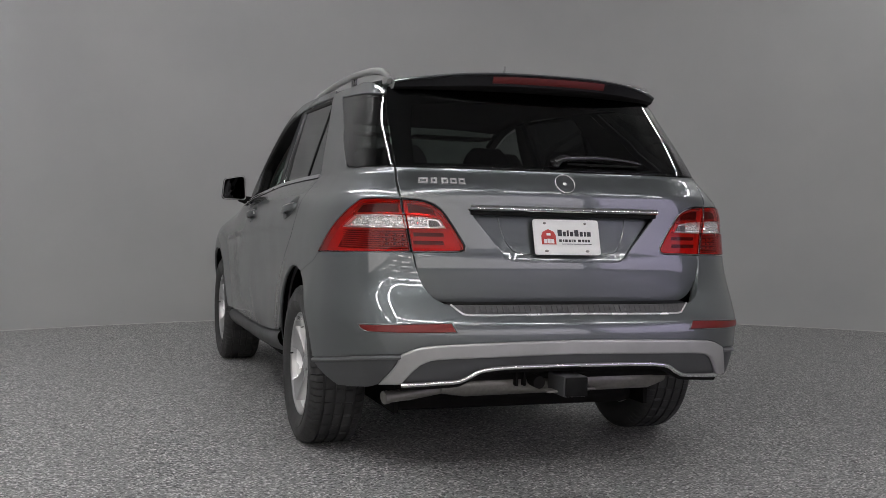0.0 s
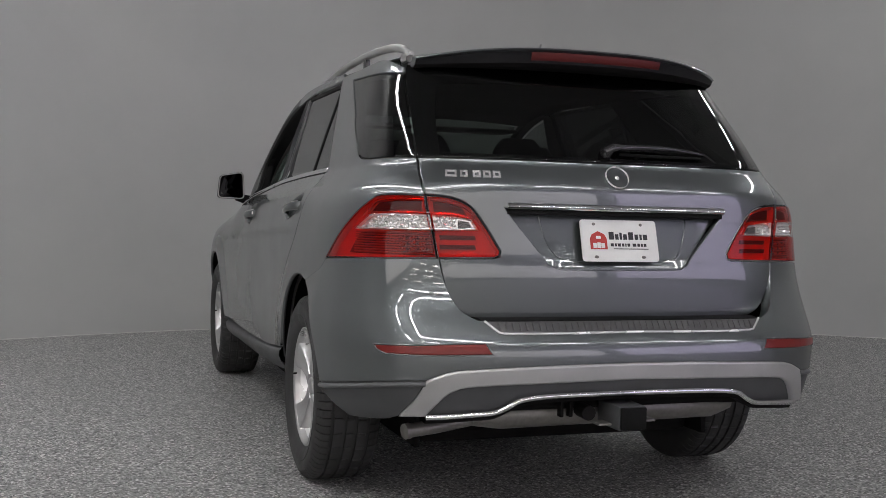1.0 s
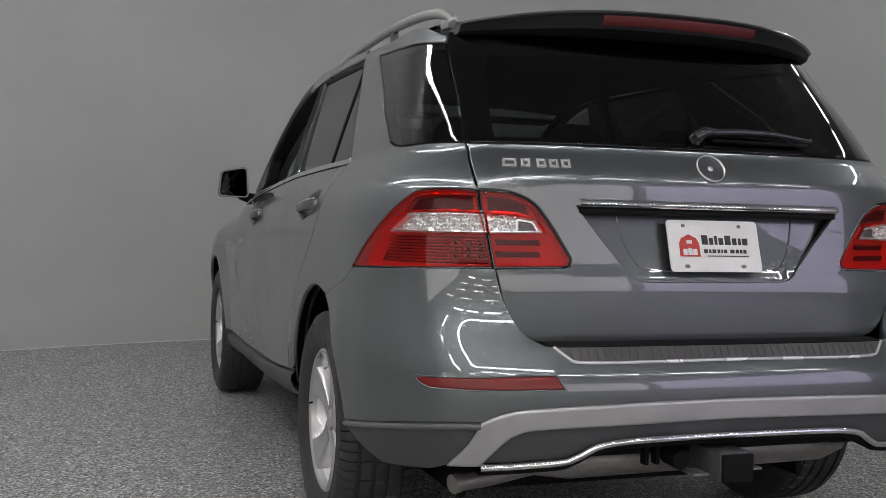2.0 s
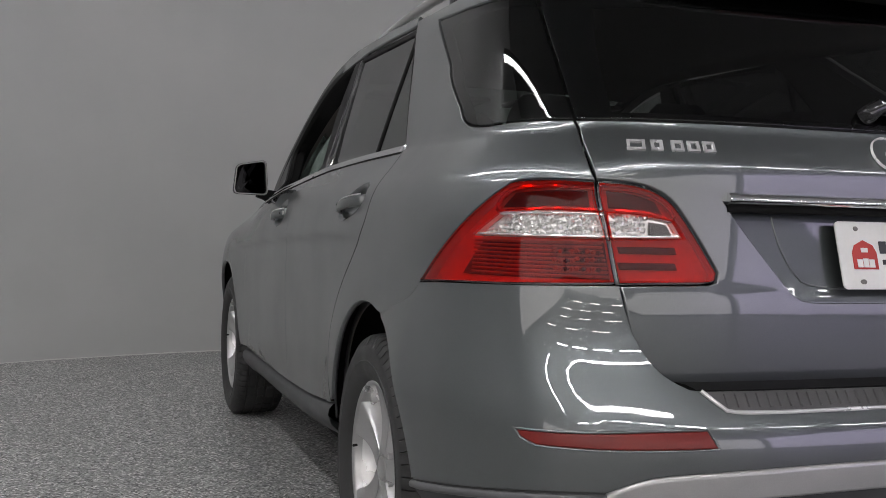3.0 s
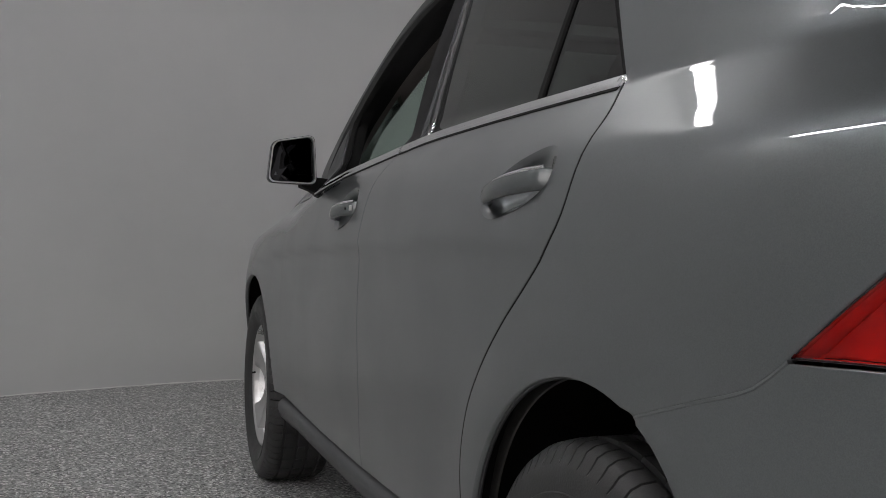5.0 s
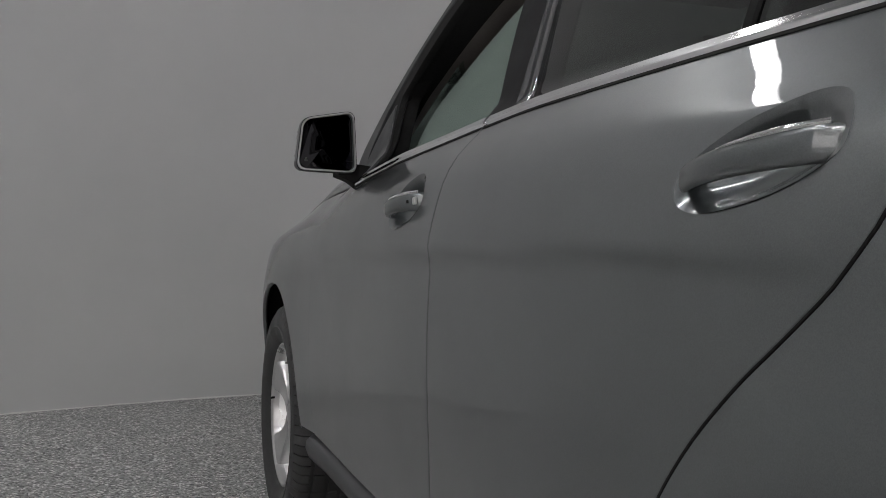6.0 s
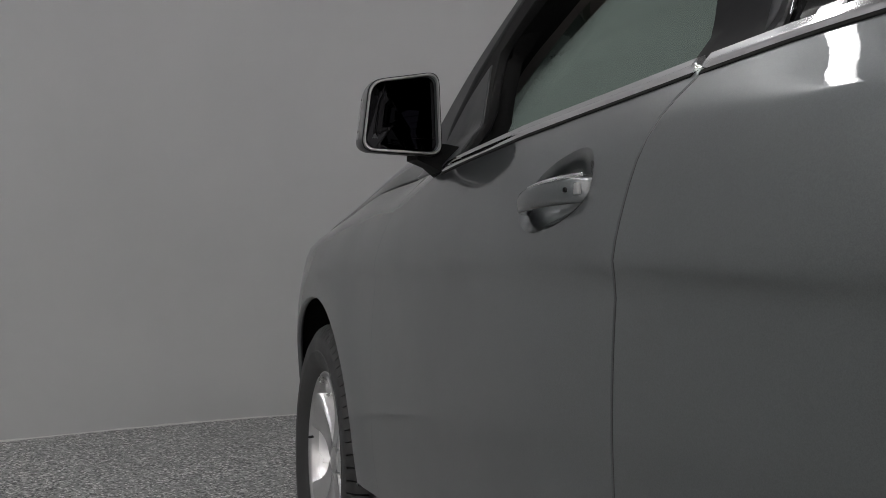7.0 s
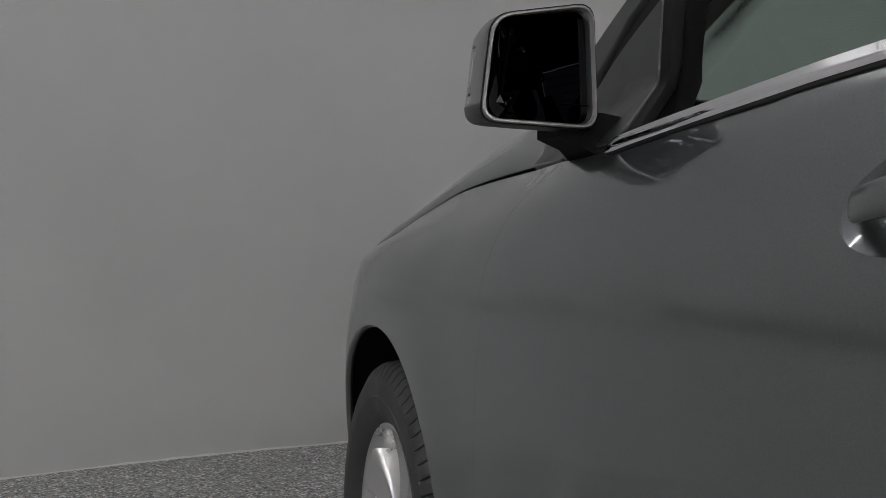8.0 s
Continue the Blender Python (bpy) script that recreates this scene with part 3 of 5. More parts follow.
# rows of battens in the hall
hall_light = tube_light(1.2, HALL_LIGHT)
hall_light.matrix_basis = pose(-6.6, -7.2, 4.8)
for j, y in enumerate((-7.2, -9.0, -10.8, -12.6)):
    for k in range(3):
        if j + k:
            copy_thing(hall_light, pose(-6.6 + 2.3 * k + (j % 2) * .6, y, 4.8))


# ---------------------------------------------------------------- the car
car = tagged(new("car"), "silver-grey metallic off-road estate car with dark privacy glass", "car")
body = car


def arch(cy, cz, a, b, z_front, z_rear, n=28):
    """A wheel opening, from its front foot over the top to its rear foot."""
    t0 = math.asin((z_front - cz) / b)
    t1 = math.pi - math.asin((z_rear - cz) / b)
    out = []
    for k in range(n + 1):
        t = t0 + (t1 - t0) * k / n
        out.append((cy + a * math.cos(t), cz + b * math.sin(t)))
    return out


Y = lambda *pts, prof=GATE: [sy(y, z, prof) for y, z in pts]
X = lambda *pts, prof=GATE: [sx(x, z, prof) for x, z in pts]

R_ARCH = [(y - (.034 * ease(.76, .48, z) if y < -.215 else 0), z) for y, z in arch(-.215, .405, .432, .43, .44, .478)]
F_ARCH = arch(2.735, .40, .45, .415, .46, .42)
DOOR_CUT = [(-.035, 1.262), (-.085, 1.195), (-.105, 1.12), (-.095, 1.06), (-.055, 1.005), (.012, .945), (.085, .885), (.165, .805), (.225, .72), (.248, .63), (.24, .55), (.222, .49)]
B_CUT = [(1.026, 1.222), (1.038, 1.157), (1.050, 1.08), (1.054, .99), (1.051, .90), (1.043, .80), (1.031, .70), (1.024, .60), (1.03, .445)]
F_CUT = [(2.05, 1.128), (2.12, 1.05), (2.15, .90), (2.155, .70), (2.15, .55), (2.12, .425)]
BELT = [(-.035, 1.262), (.30, 1.256), (.60, 1.247), (.85, 1.236), (1.035, 1.219), (1.24, 1.196), (1.48, 1.169), (1.76, 1.140)]
BELT_R, BELT_F = BELT[:4] + [(1.028, 1.2195)], [(1.044, 1.2185)] + BELT[5:] + [(1.84, 1.1305)]
DOOR_FOOT = [(2.12, .425), (1.6, .420), (1.03, .428), (.6, .448), (.222, .485)]
SEAM = [(-.367, .816), (-.482, .852), (-.575, .883), (-.618, .915)]
GAP = [(-.671, .938), (-.690, 1.04), (-.709, 1.148), (-.717, 1.214), (-.713, 1.284), (-.702, 1.411), (-.672, 1.615), (-.662, 1.645)]
QWIN = [(.068, 1.664), (-.06, 1.580), (-.227, 1.472), (-.40, 1.36), (-.475, 1.312), (-.546, 1.291), (-.626, 1.284)]


HANDLES = ((-.020, .218, 1.114, 1.083), (1.155, 1.352, 1.077, 1.052))


def cup_point(h, a, q=1.0):
    """A point of the dished cup behind a handle: angle a, share q of the way out."""
    y_rear, y_front, z_rear, z_front = h
    ln, yc, zc = y_front - y_rear, (y_rear + y_front) / 2, (z_rear + z_front) / 2
    slope = (z_front - z_rear) / ln
    c, s = math.cos(a), math.sin(a)
    yy = yc + ln * .515 * q * math.copysign(abs(c) ** .85, c)
    zz = zc + slope * (yy - yc) + q * s * ((.053 * (1 - .42 * c)) if s > 0 else .038 * (1 + .25 * c))
    return yy, zz


def cup_hole(h):
    return [sy(*cup_point(h, 2 * math.pi * k / 48)) for k in range(48)]


# quarter panels
lamp_edge = Y((-.618, .915), (-.855, 1.124))
lamp_roof = Y((-.855, 1.124), (-.876, 1.143)) + X((-.803, 1.150), (-.709, 1.148))
quarter = loop(
    [sy(*p) for p in DOOR_CUT], [sy(*p) for p in R_ARCH if p[1] > .485 and p[0] > -.215 or p[0] <= -.215 and p[0] > -.36],
    [sy(*p) for p in SEAM], lamp_edge, lamp_roof, [sx(*p) for p in GAP[2:5]],
    X((-.713, 1.284), (-.782, 1.286)) + Y((-.66, 1.284)), [sy(*p) for p in QWIN[::-1]],
    Y((.068, 1.664), (-.17, 1.650), (-.407, 1.634)) + X((-.674, 1.619)), X((-.674, 1.619), (-.662, 1.645)),
    X((-.662, 1.645)) + Y((-.40, 1.690), (0.0, 1.705), (.36, 1.712)), Y((.36, 1.712), (.315, 1.685), (-.035, 1.262)))
both("quarter_panel", quarter, PAINT, body, gap=.0024, soft=.002, step=.02)
for side in (-1, 1):
    line = [skin(*sy(*p)) - skin_normal(*sy(*p)) * .0035 for p in catmull(SEAM, .02)]
    part("seam_filler", tube([(p.x * -side, p.y, p.z) for p in line], .004, 8), PAINT, body)
both("quarter_lining", quarter, INTERIOR, body, depth=.045, rim=.004, step=.06)
qglass = loop(X((-.713, 1.284), (-.782, 1.286)) + Y((-.66, 1.284)), [sy(*p) for p in QWIN[::-1]],
              Y((.068, 1.664), (-.17, 1.650), (-.407, 1.634)) + X((-.674, 1.619)), X((-.674, 1.619), (-.702, 1.411), (-.713, 1.284)))
both("quarter_window", qglass, PRIVACY, body, "dark privacy glass", depth=.003, gap=.003, rim=.004)

# rear doors
for flip in (False, True):
    door = panel("rear_door", loop([sy(*p) for p in DOOR_CUT], [sy(*p) for p in DOOR_FOOT[2:][::-1]], [sy(*p) for p in B_CUT[::-1]], [sy(*p) for p in BELT[4::-1]]),
                 PAINT, body, flip=flip, soft=.0016, step=.02, holes=[cup_hole(HANDLES[0])])
    panel("belt_trim", loop([sy(y, z + .012) for y, z in BELT_R], [sy(1.028, 1.2315), sy(1.028, 1.2115)], [sy(y, z - .008) for y, z in BELT_R[::-1]],
                            Y((-.035, 1.254), (-.035, 1.274))), CHROME, door, "chrome strip", gap=0, depth=-.008, soft=.005, rim=.02, flip=flip)
    panel("belt_seal", loop([sy(y, z - .006) for y, z in BELT_R], [sy(1.028, 1.2135), sy(1.028, 1.2065)], [sy(y, z - .013) for y, z in BELT_R[::-1]], Y((-.035, 1.249), (-.035, 1.256))),
          RUBBER, door, gap=0, depth=-.002, soft=.001, rim=.01, flip=flip)
    panel("window", loop(Y((-.02, 1.272), (.30, 1.267), (.60, 1.259), (.85, 1.249)), Y((.85, 1.249), (.942, 1.241)), Y((.942, 1.241), (.998, 1.668)), Y((.998, 1.668), (.60, 1.670), (.295, 1.660)),
                         Y((.295, 1.660), (-.02, 1.272))), PRIVACY, door, "dark privacy glass", depth=.008, rim=.004, flip=flip)
    panel("window_bar", loop(Y((.295, 1.272), (.318, 1.272)), Y((.318, 1.272), (.285, 1.648)), Y((.285, 1.648), (.27, 1.628)), Y((.27, 1.628), (.295, 1.272))),
          RUBBER, door, gap=0, depth=.003, rim=.015, flip=flip)
    panel("window_seal", loop(Y((-.036, 1.274), (-.014, 1.274)), Y((-.014, 1.274), (.30, 1.655)), Y((.30, 1.655), (.99, 1.662)), Y((.99, 1.662), (.99, 1.682)),
                              Y((.99, 1.682), (.305, 1.676)), Y((.305, 1.676), (-.036, 1.274))), RUBBER, door, gap=0, depth=.002, rim=.02, step=.02, flip=flip)
    panel("pillar_strip", loop(Y((.938, 1.243), (.953, 1.241)), Y((.953, 1.241), (1.012, 1.672)), Y((1.012, 1.672), (.997, 1.672)), Y((.997, 1.672), (.938, 1.243))),
          DEEPTRIM, door, "dark grey window channel", gap=0, depth=-.001, soft=.002, rim=.02, flip=flip)
    panel("pillar_cover", loop(Y((.953, 1.236), (1.080, 1.220)), Y((1.080, 1.220), (1.115, 1.35), (1.135, 1.50), (1.10, 1.672)), Y((1.10, 1.672), (1.012, 1.678)),
                               Y((1.012, 1.678), (.953, 1.236))), PILLAR, door, "black pillar cover", gap=.001, depth=.002, rim=.02, flip=flip)
    panel("door_card", loop([sy(*p) for p in DOOR_CUT], [sy(*p) for p in DOOR_FOOT[2:][::-1]], [sy(*p) for p in B_CUT[::-1]], [sy(*p) for p in BELT[4::-1]]),
          INTERIOR, door, depth=.07, rim=.004, step=.08, flip=flip)

    # front doors
    front = panel("front_door", loop([sy(*p) for p in B_CUT], [sy(*p) for p in DOOR_FOOT[2::-1]], [sy(*p) for p in F_CUT[::-1]], Y((2.05, 1.128), (1.9, 1.128), (1.76, 1.140)),
                                     [sy(*p) for p in BELT[:3:-1]]), PAINT, body, flip=flip, soft=.0016, step=.02, holes=[cup_hole(HANDLES[1])])
    panel("belt_trim", loop([sy(y, z + .012) for y, z in BELT_F], Y((1.84, 1.1425), (1.84, 1.1225)), [sy(y, z - .008) for y, z in BELT_F[::-1]],
                            Y((1.044, 1.2105), (1.044, 1.2305))), CHROME, front, "chrome strip", gap=0, depth=-.008, soft=.005, rim=.02, flip=flip)
    panel("door_card", loop([sy(*p) for p in B_CUT], [sy(*p) for p in DOOR_FOOT[2::-1]], [sy(*p) for p in F_CUT[::-1]], Y((2.05, 1.128), (1.9, 1.128), (1.76, 1.140)),
                            [sy(*p) for p in BELT[:3:-1]]), INTERIOR, front, depth=.07, rim=.004, step=.08, flip=flip)
    panel("belt_seal", loop([sy(y, z - .006) for y, z in BELT_F], Y((1.84, 1.1245), (1.84, 1.1175)), [sy(y, z - .013) for y, z in BELT_F[::-1]], Y((1.044, 1.2055), (1.044, 1.2125))),
          RUBBER, front, gap=0, depth=-.002, soft=.001, rim=.01, flip=flip)
    WIN_F = [[(1.05, 1.228), (1.24, 1.208), (1.48, 1.181), (1.80, 1.147)], [(1.80, 1.147), (1.90, 1.20), (1.935, 1.28), (1.91, 1.355)],
             [(1.91, 1.355), (1.78, 1.445), (1.60, 1.540), (1.36, 1.618), (1.09, 1.660)], [(1.09, 1.660), (1.125, 1.50), (1.095, 1.35), (1.05, 1.228)]]
    wl = loop(*[[sy(*p) for p in c] for c in WIN_F])
    if flip:
        panel("window", wl, CLEAR, front, "clear greenish side glass, wound up", depth=.012, rim=.004, flip=True)
    outer_f = loop(Y((.93, 1.682), (1.085, 1.674), (1.36, 1.633), (1.61, 1.557), (1.79, 1.462), (1.925, 1.37)), Y((1.925, 1.37), (1.900, 1.295), (1.858, 1.215), (1.80, 1.135)),
                   Y((1.80, 1.135), (2.06, 1.128)), Y((2.06, 1.128), (2.12, 1.20), (2.06, 1.31)), Y((2.06, 1.31), (1.865, 1.478), (1.635, 1.590), (1.37, 1.660), (.93, 1.694)))
    panel("window_frame", outer_f, RUBBER, front, "black window frame and seal", gap=0, depth=.002, rim=.05, step=.025, flip=flip)
    panel("mirror_triangle", loop(Y((1.842, 1.142), (1.955, 1.350)), Y((1.955, 1.350), (2.05, 1.285), (2.13, 1.20)), Y((2.13, 1.20), (2.06, 1.130)), Y((2.06, 1.130), (1.842, 1.142))),
          DEEPTRIM, front, "dark grey corner panel", gap=0, depth=-.002, rim=.01, flip=flip)

# dark strips set flush in the door gaps, painting in their shade
for flip in (False, True):
    for line in (B_CUT, DOOR_CUT):
        w = .0013 if line is B_CUT else .0021
        panel("gap_seal", loop([sy(y - w, z) for y, z in line], [sy(line[-1][0] - w, line[-1][1]), sy(line[-1][0] + w, line[-1][1])], [sy(y + w, z) for y, z in line[::-1]],
                               [sy(line[0][0] + w, line[0][1]), sy(line[0][0] - w, line[0][1])]), DEEPTRIM if line is B_CUT else RUBBER, body, gap=0, depth=.0003, soft=.0004, rim=.01, flip=flip)

# side frame of the roof, front pillars and their linings
for flip in (False, True):
    panel("roof_side", loop(Y((.33, 1.694), (.93, 1.697), (1.30, 1.660)), Y((1.30, 1.660), (1.33, 1.715)), Y((1.33, 1.715), (1.25, 1.735), (.8, 1.742), (.36, 1.730)), Y((.36, 1.730), (.33, 1.694))),
          PAINT, body, flip=flip, gap=0)
    panel("front_pillar", loop(Y((1.30, 1.674), (1.37, 1.663), (1.635, 1.593), (1.865, 1.481), (2.06, 1.340)), Y((2.06, 1.340), (2.135, 1.22), (2.07, 1.131)), Y((2.07, 1.131), (2.24, 1.128)),
                               Y((2.24, 1.128), (2.26, 1.21), (2.16, 1.325), (1.93, 1.475), (1.66, 1.61), (1.40, 1.70), (1.33, 1.715)), Y((1.33, 1.715), (1.30, 1.674))),
          DEEPTRIM, body, "dark grey front pillar", flip=flip, gap=0)
    m = -1 if not flip else 1
    opening = catmull([(.95, 1.668), (1.09, 1.664), (1.36, 1.622), (1.60, 1.545), (1.78, 1.450), (1.915, 1.36), (1.89, 1.287), (1.848, 1.21), (1.80, 1.135)], .03)
    screen = catmull([(-.60, .95, 1.655), (-.605, 1.15, 1.640), (-.62, 1.36, 1.580), (-.645, 1.583, 1.500), (-.66, 1.84, 1.408), (-.67, 2.02, 1.337), (-.68, 2.16, 1.24), (-.70, 2.20, 1.17), (-.72, 2.20, 1.08)], .03)
    n = 40
    pick = lambda c, t: Vector(c[min(len(c) - 1, int(round(t * (len(c) - 1))))])
    edge = []
    for k in range(n + 1):
        a, b = pick(opening, k / n), pick(screen, k / n)
        w = half_width(a.x, a.y) - .018
        edge.append((Vector((-w, a.x, a.y)), b))
    for name, mat, t0, t1, label in (("frame_depth", RUBBER, 0, .50, "black door-frame depth"), ("pillar_lining", TRIM_IN, .50, 1.0, "brown-grey cloth pillar lining")):
        rows = []
        for a, b in edge:
            row = []
            for q in (0, .25, .5, .75, 1):
                t = t0 + (t1 - t0) * q
                p = a.lerp(b, t) + Vector((0, 0, -.012 * math.sin(t * math.pi)))
                row.append((p.x if not flip else -p.x, p.y, p.z))
            rows.append(row)
        part(name, loft(rows, closed=False, cap=False), mat, body, label)
    panel("pillar_lining", loop(Y((.93, 1.243), (1.072, 1.222)), Y((1.072, 1.222), (1.108, 1.35), (1.128, 1.50), (1.09, 1.672)), Y((1.09, 1.672), (1.0, 1.680)), Y((1.0, 1.680), (.93, 1.243))),
          TRIM_IN, body, depth=.05, rim=.004, step=.05, gap=0, flip=flip)

# front wings
wing = loop([sy(y - .007, z) for y, z in F_CUT], Y((2.12, .425), (2.30, .42)), [sy(*p) for p in F_ARCH[::-1]], Y((3.18, .46), (3.40, .46)), Y((3.40, .46), (3.42, .70), (3.40, .80)),
            Y((3.40, .80), (3.1, .985), (2.7, 1.085), (2.45, 1.11), (2.18, 1.124), (2.05, 1.130)))
both("front_wing", wing, PAINT, body)

# bonnet
def bonnet(u, v):
    y = 2.05 + 1.36 * v
    edge = [(2.05, 1.130), (2.18, 1.128), (2.45, 1.114), (2.7, 1.089), (3.1, .989), (3.42, .80)]
    ze = table(edge, y)
    we = half_width(y, ze) - .004
    q = 2 * u - 1
    low = .62 + .38 * ease(.0, .32, v)
    return Vector((we * q, y + (.10 - .12 * v) * (1 - q * q), ze + low * (.205 - .07 * v) * (1 - abs(q) ** 7) - .085 * max(0.0, 1 - (q / .85) ** 2) ** 1.5))


grid_patch("bonnet", bonnet, 40, 30, PAINT, body, thick=.004)


def nose(u, v):
    """Front bumper and grille."""
    z = .28 + .52 * v
    a = (2 * u - 1) * math.pi / 2
    y = 3.36 + (FRONT - 3.361) * math.cos(a) ** .7
    x = math.copysign(half_width(y, z), a) - (0 if abs(a) > 1e-6 else half_width(y, z))
    return Vector((x * (.97 + .03 * v), y + .03 * math.sin(v * math.pi) * math.cos(a), z))


grid_patch("front_bumper", nose, 40, 14, PAINT, body, thick=.004)


# roof
ROOF_MID = [(-.45, 1.727), (-.2, 1.748), (.4, 1.775), (.9, 1.770), (1.2, 1.745), (1.42, 1.70)]


def roof(u, v):
    y = -.45 + 1.85 * v
    q = 2 * u - 1
    zm = table(ROOF_MID, y)
    ze = min(zm - .02, table([(-.45, 1.688), (-.2, 1.702), (.36, 1.722), (1.0, 1.735), (1.25, 1.73), (1.42, 1.688)], y))
    return Vector((.665 * q, y - .05 * (1 - q * q) * (v - .5), zm - (zm - ze) * abs(q) ** 3.2))


grid_patch("roof", roof, 36, 36, PAINT, body, thick=.004)
grid_patch("headliner", lambda u, v: roof(u, v) + Vector((0, 0, -.055)), 12, 12, TRIM_IN, body, "brown-grey cloth headliner", thick=.004)


def windscreen(u, v):
    q = 2 * u - 1
    w = .765 + (.60 - .765) * v
    return Vector((w * q, 2.36 + (1.42 - 2.36) * v - .16 * q * q * (1 - .3 * v), 1.15 + (1.695 - 1.15) * v - .01 * q * q + .03 * math.sin(v * math.pi)))


grid_patch("windscreen", windscreen, 16, 12, CLEAR, body, "clear windscreen", thick=.004)

# roof rails
for side in (-1, 1):
    line = catmull([(side * .652, -.585, 1.672), (side * .650, -.555, 1.698), (side * .646, -.47, 1.724), (side * .642, -.30, 1.752), (side * .636, .10, 1.778), (side * .628, .6, 1.780),
                    (side * .625, 1.04, 1.755), (side * .625, 1.28, 1.728), (side * .625, 1.40, 1.705)], .05)
    rail = part("roof_rail", tube(line, [.016] * 3 + [.017] * (len(line) - 3), 12, 1.0), SATIN, body, "satin aluminium roof rail")
    for y, z, long in ((-.53, 1.676, .11), (1.26, 1.708, .11)):
        part("rail_foot", box((.028, long, .036), (side * .647, y, z + .008), .012), SATIN, rail)
    part("rail_spacer", box((.022, .05, .06), (side * .634, .14, 1.755), .006), GLOSSBLACK, rail)

# tail lamps
def lamp(flip):
    low, top = .938, 1.146
    outer = loop(Y((-.618, .918), (-.855, 1.124)), Y((-.855, 1.124), (-.876, 1.143)) + X((-.803, 1.150), (-.712, 1.147)),
                 X((-.712, 1.147), (-.693, 1.04), (-.675, .938)), X((-.675, .938), (-.85, .932)) + Y((-.70, .923), (-.618, .918)), step=.012)
    inner = loop(X((-.706, 1.147), (-.625, 1.139), (-.5635, 1.1115), (-.5115, 1.0485), (-.4555, .962)), X((-.4555, .962), (-.460, .945), (-.475, .941)),
                 X((-.475, .941), (-.60, .939), (-.668, .937)), X((-.668, .937), (-.687, 1.04), (-.706, 1.147)), step=.012)
    band_o = loop(X((-.694, 1.081), (-.78, 1.084)) + Y((-.874, 1.080)), Y((-.874, 1.080), (-.815, 1.030)), Y((-.815, 1.030)) + X((-.80, 1.030), (-.687, 1.030)), X((-.687, 1.030), (-.694, 1.081)), step=.012)
    band_i = loop(X((-.690, 1.080), (-.62, 1.076), (-.556, 1.066)), X((-.556, 1.066), (-.534, 1.034)), X((-.534, 1.034), (-.682, 1.030)), X((-.682, 1.030), (-.690, 1.080)), step=.012)
    made = []
    for name, line, band in (("tail_lamp", outer, band_o), ("gate_lamp", inner, band_i)):
        shell = panel(name, line, LAMP_WHITE, body, "red tail lamp with a clear band", depth=.030, gap=.004, rim=.004, step=.02, flip=flip)
        panel("bezel", line, GLOSSBLACK, shell, "black surround", holes=[[tuple(p) for p in offset_loop(line, .002)]], depth=.002, gap=.001, soft=.001, rim=.005, step=.02, flip=flip)
        panel("housing_wall", line, LAMP_WHITE, shell, holes=[[tuple(p) for p in offset_loop(line, .004)]], depth=.007, gap=.001, soft=.001, rim=.030, step=.02, flip=flip)
        panel("lens", line, RED_LENS, shell, "red lens", holes=[band], depth=-.003, gap=.0025, rim=.012, step=.015, flip=flip)
        panel("clear_lens", band, CLEAR_LENS, shell, "clear lens band", depth=-.003, gap=-.001, rim=.004, step=.015, flip=flip)
        panel("band_back", band, LAMP_SILVER, shell, "silver reflector behind the clear band", depth=.019, gap=0, rim=.01, step=.02, flip=flip)
        made.append((shell, line, band))
    # inside the outer lamp: a stepped reflector, light guides and a row of small cups
    shell, line, band = made[0]
    panel("reflector_field", loop(X((-.681, .948), (-.80, .947)) + Y((-.765, .945)), Y((-.765, .945), (-.822, 1.020)), Y((-.822, 1.020)) + X((-.80, 1.022), (-.690, 1.022)), X((-.690, 1.022), (-.681, .948)), step=.03),
          LAMP_GREY, shell, "darker field of the reflector", depth=.026, gap=0, rim=.002, step=.03, flip=flip)
    for k in range(9):
        z0 = .950 + k * .0085
        a, b = -.682 - .002 * k, -.78 - .008 * k
        panel("reflector_step", loop(X((a, z0), (a - .12, z0)) + Y((-.80 + .0 * k, z0)), Y((-.80, z0), (-.80, z0 + .005)), Y((-.80, z0 + .005)) + X((a - .12, z0 + .005), (a, z0 + .005)), X((a, z0 + .005), (a, z0)), step=.03),
              LAMP_MID, shell, depth=.020, gap=0, rim=.01, step=.05, flip=flip)
    rnd = random.Random(3)
    for i in range(9):
        for z in (.966, .984, 1.002):
            p = sx(-.705 - .0105 * i, z + rnd.uniform(-.002, .002))
            c, n = skin(*p), skin_normal(*p)
            bm = bmesh.new()
            bmesh.ops.create_cone(bm, segments=5, radius1=.0062, radius2=.002, depth=.008, cap_ends=True)
            bm.transform(Matrix.Translation(c - n * .013) @ n.to_track_quat("Z", "Y").to_matrix().to_4x4() @ pose(0, 0, 0, rnd.uniform(-35, 35), rnd.uniform(-35, 35), rnd.uniform(0, 70)))
            if flip:
                bm.transform(Matrix.Diagonal((-1, 1, 1, 1)))
                bmesh.ops.reverse_faces(bm, faces=bm.faces)
            part("bulb_facet", bm, LAMP_AMBER if (i * 7 + int(z * 1000)) % 3 else LAMP_DARK, shell, smooth=False)
    panel("upper_pocket", loop(X((-.722, 1.094), (-.79, 1.097)) + Y((-.862, 1.095)), Y((-.862, 1.095), (-.880, 1.128)), Y((-.880, 1.128)) + X((-.80, 1.133), (-.726, 1.131)), X((-.726, 1.131), (-.722, 1.094)), step=.02),
          LAMP_DARK, shell, "dark pocket", depth=.022, gap=0, rim=.015, step=.03, flip=flip)
    i_shell = made[1][0]
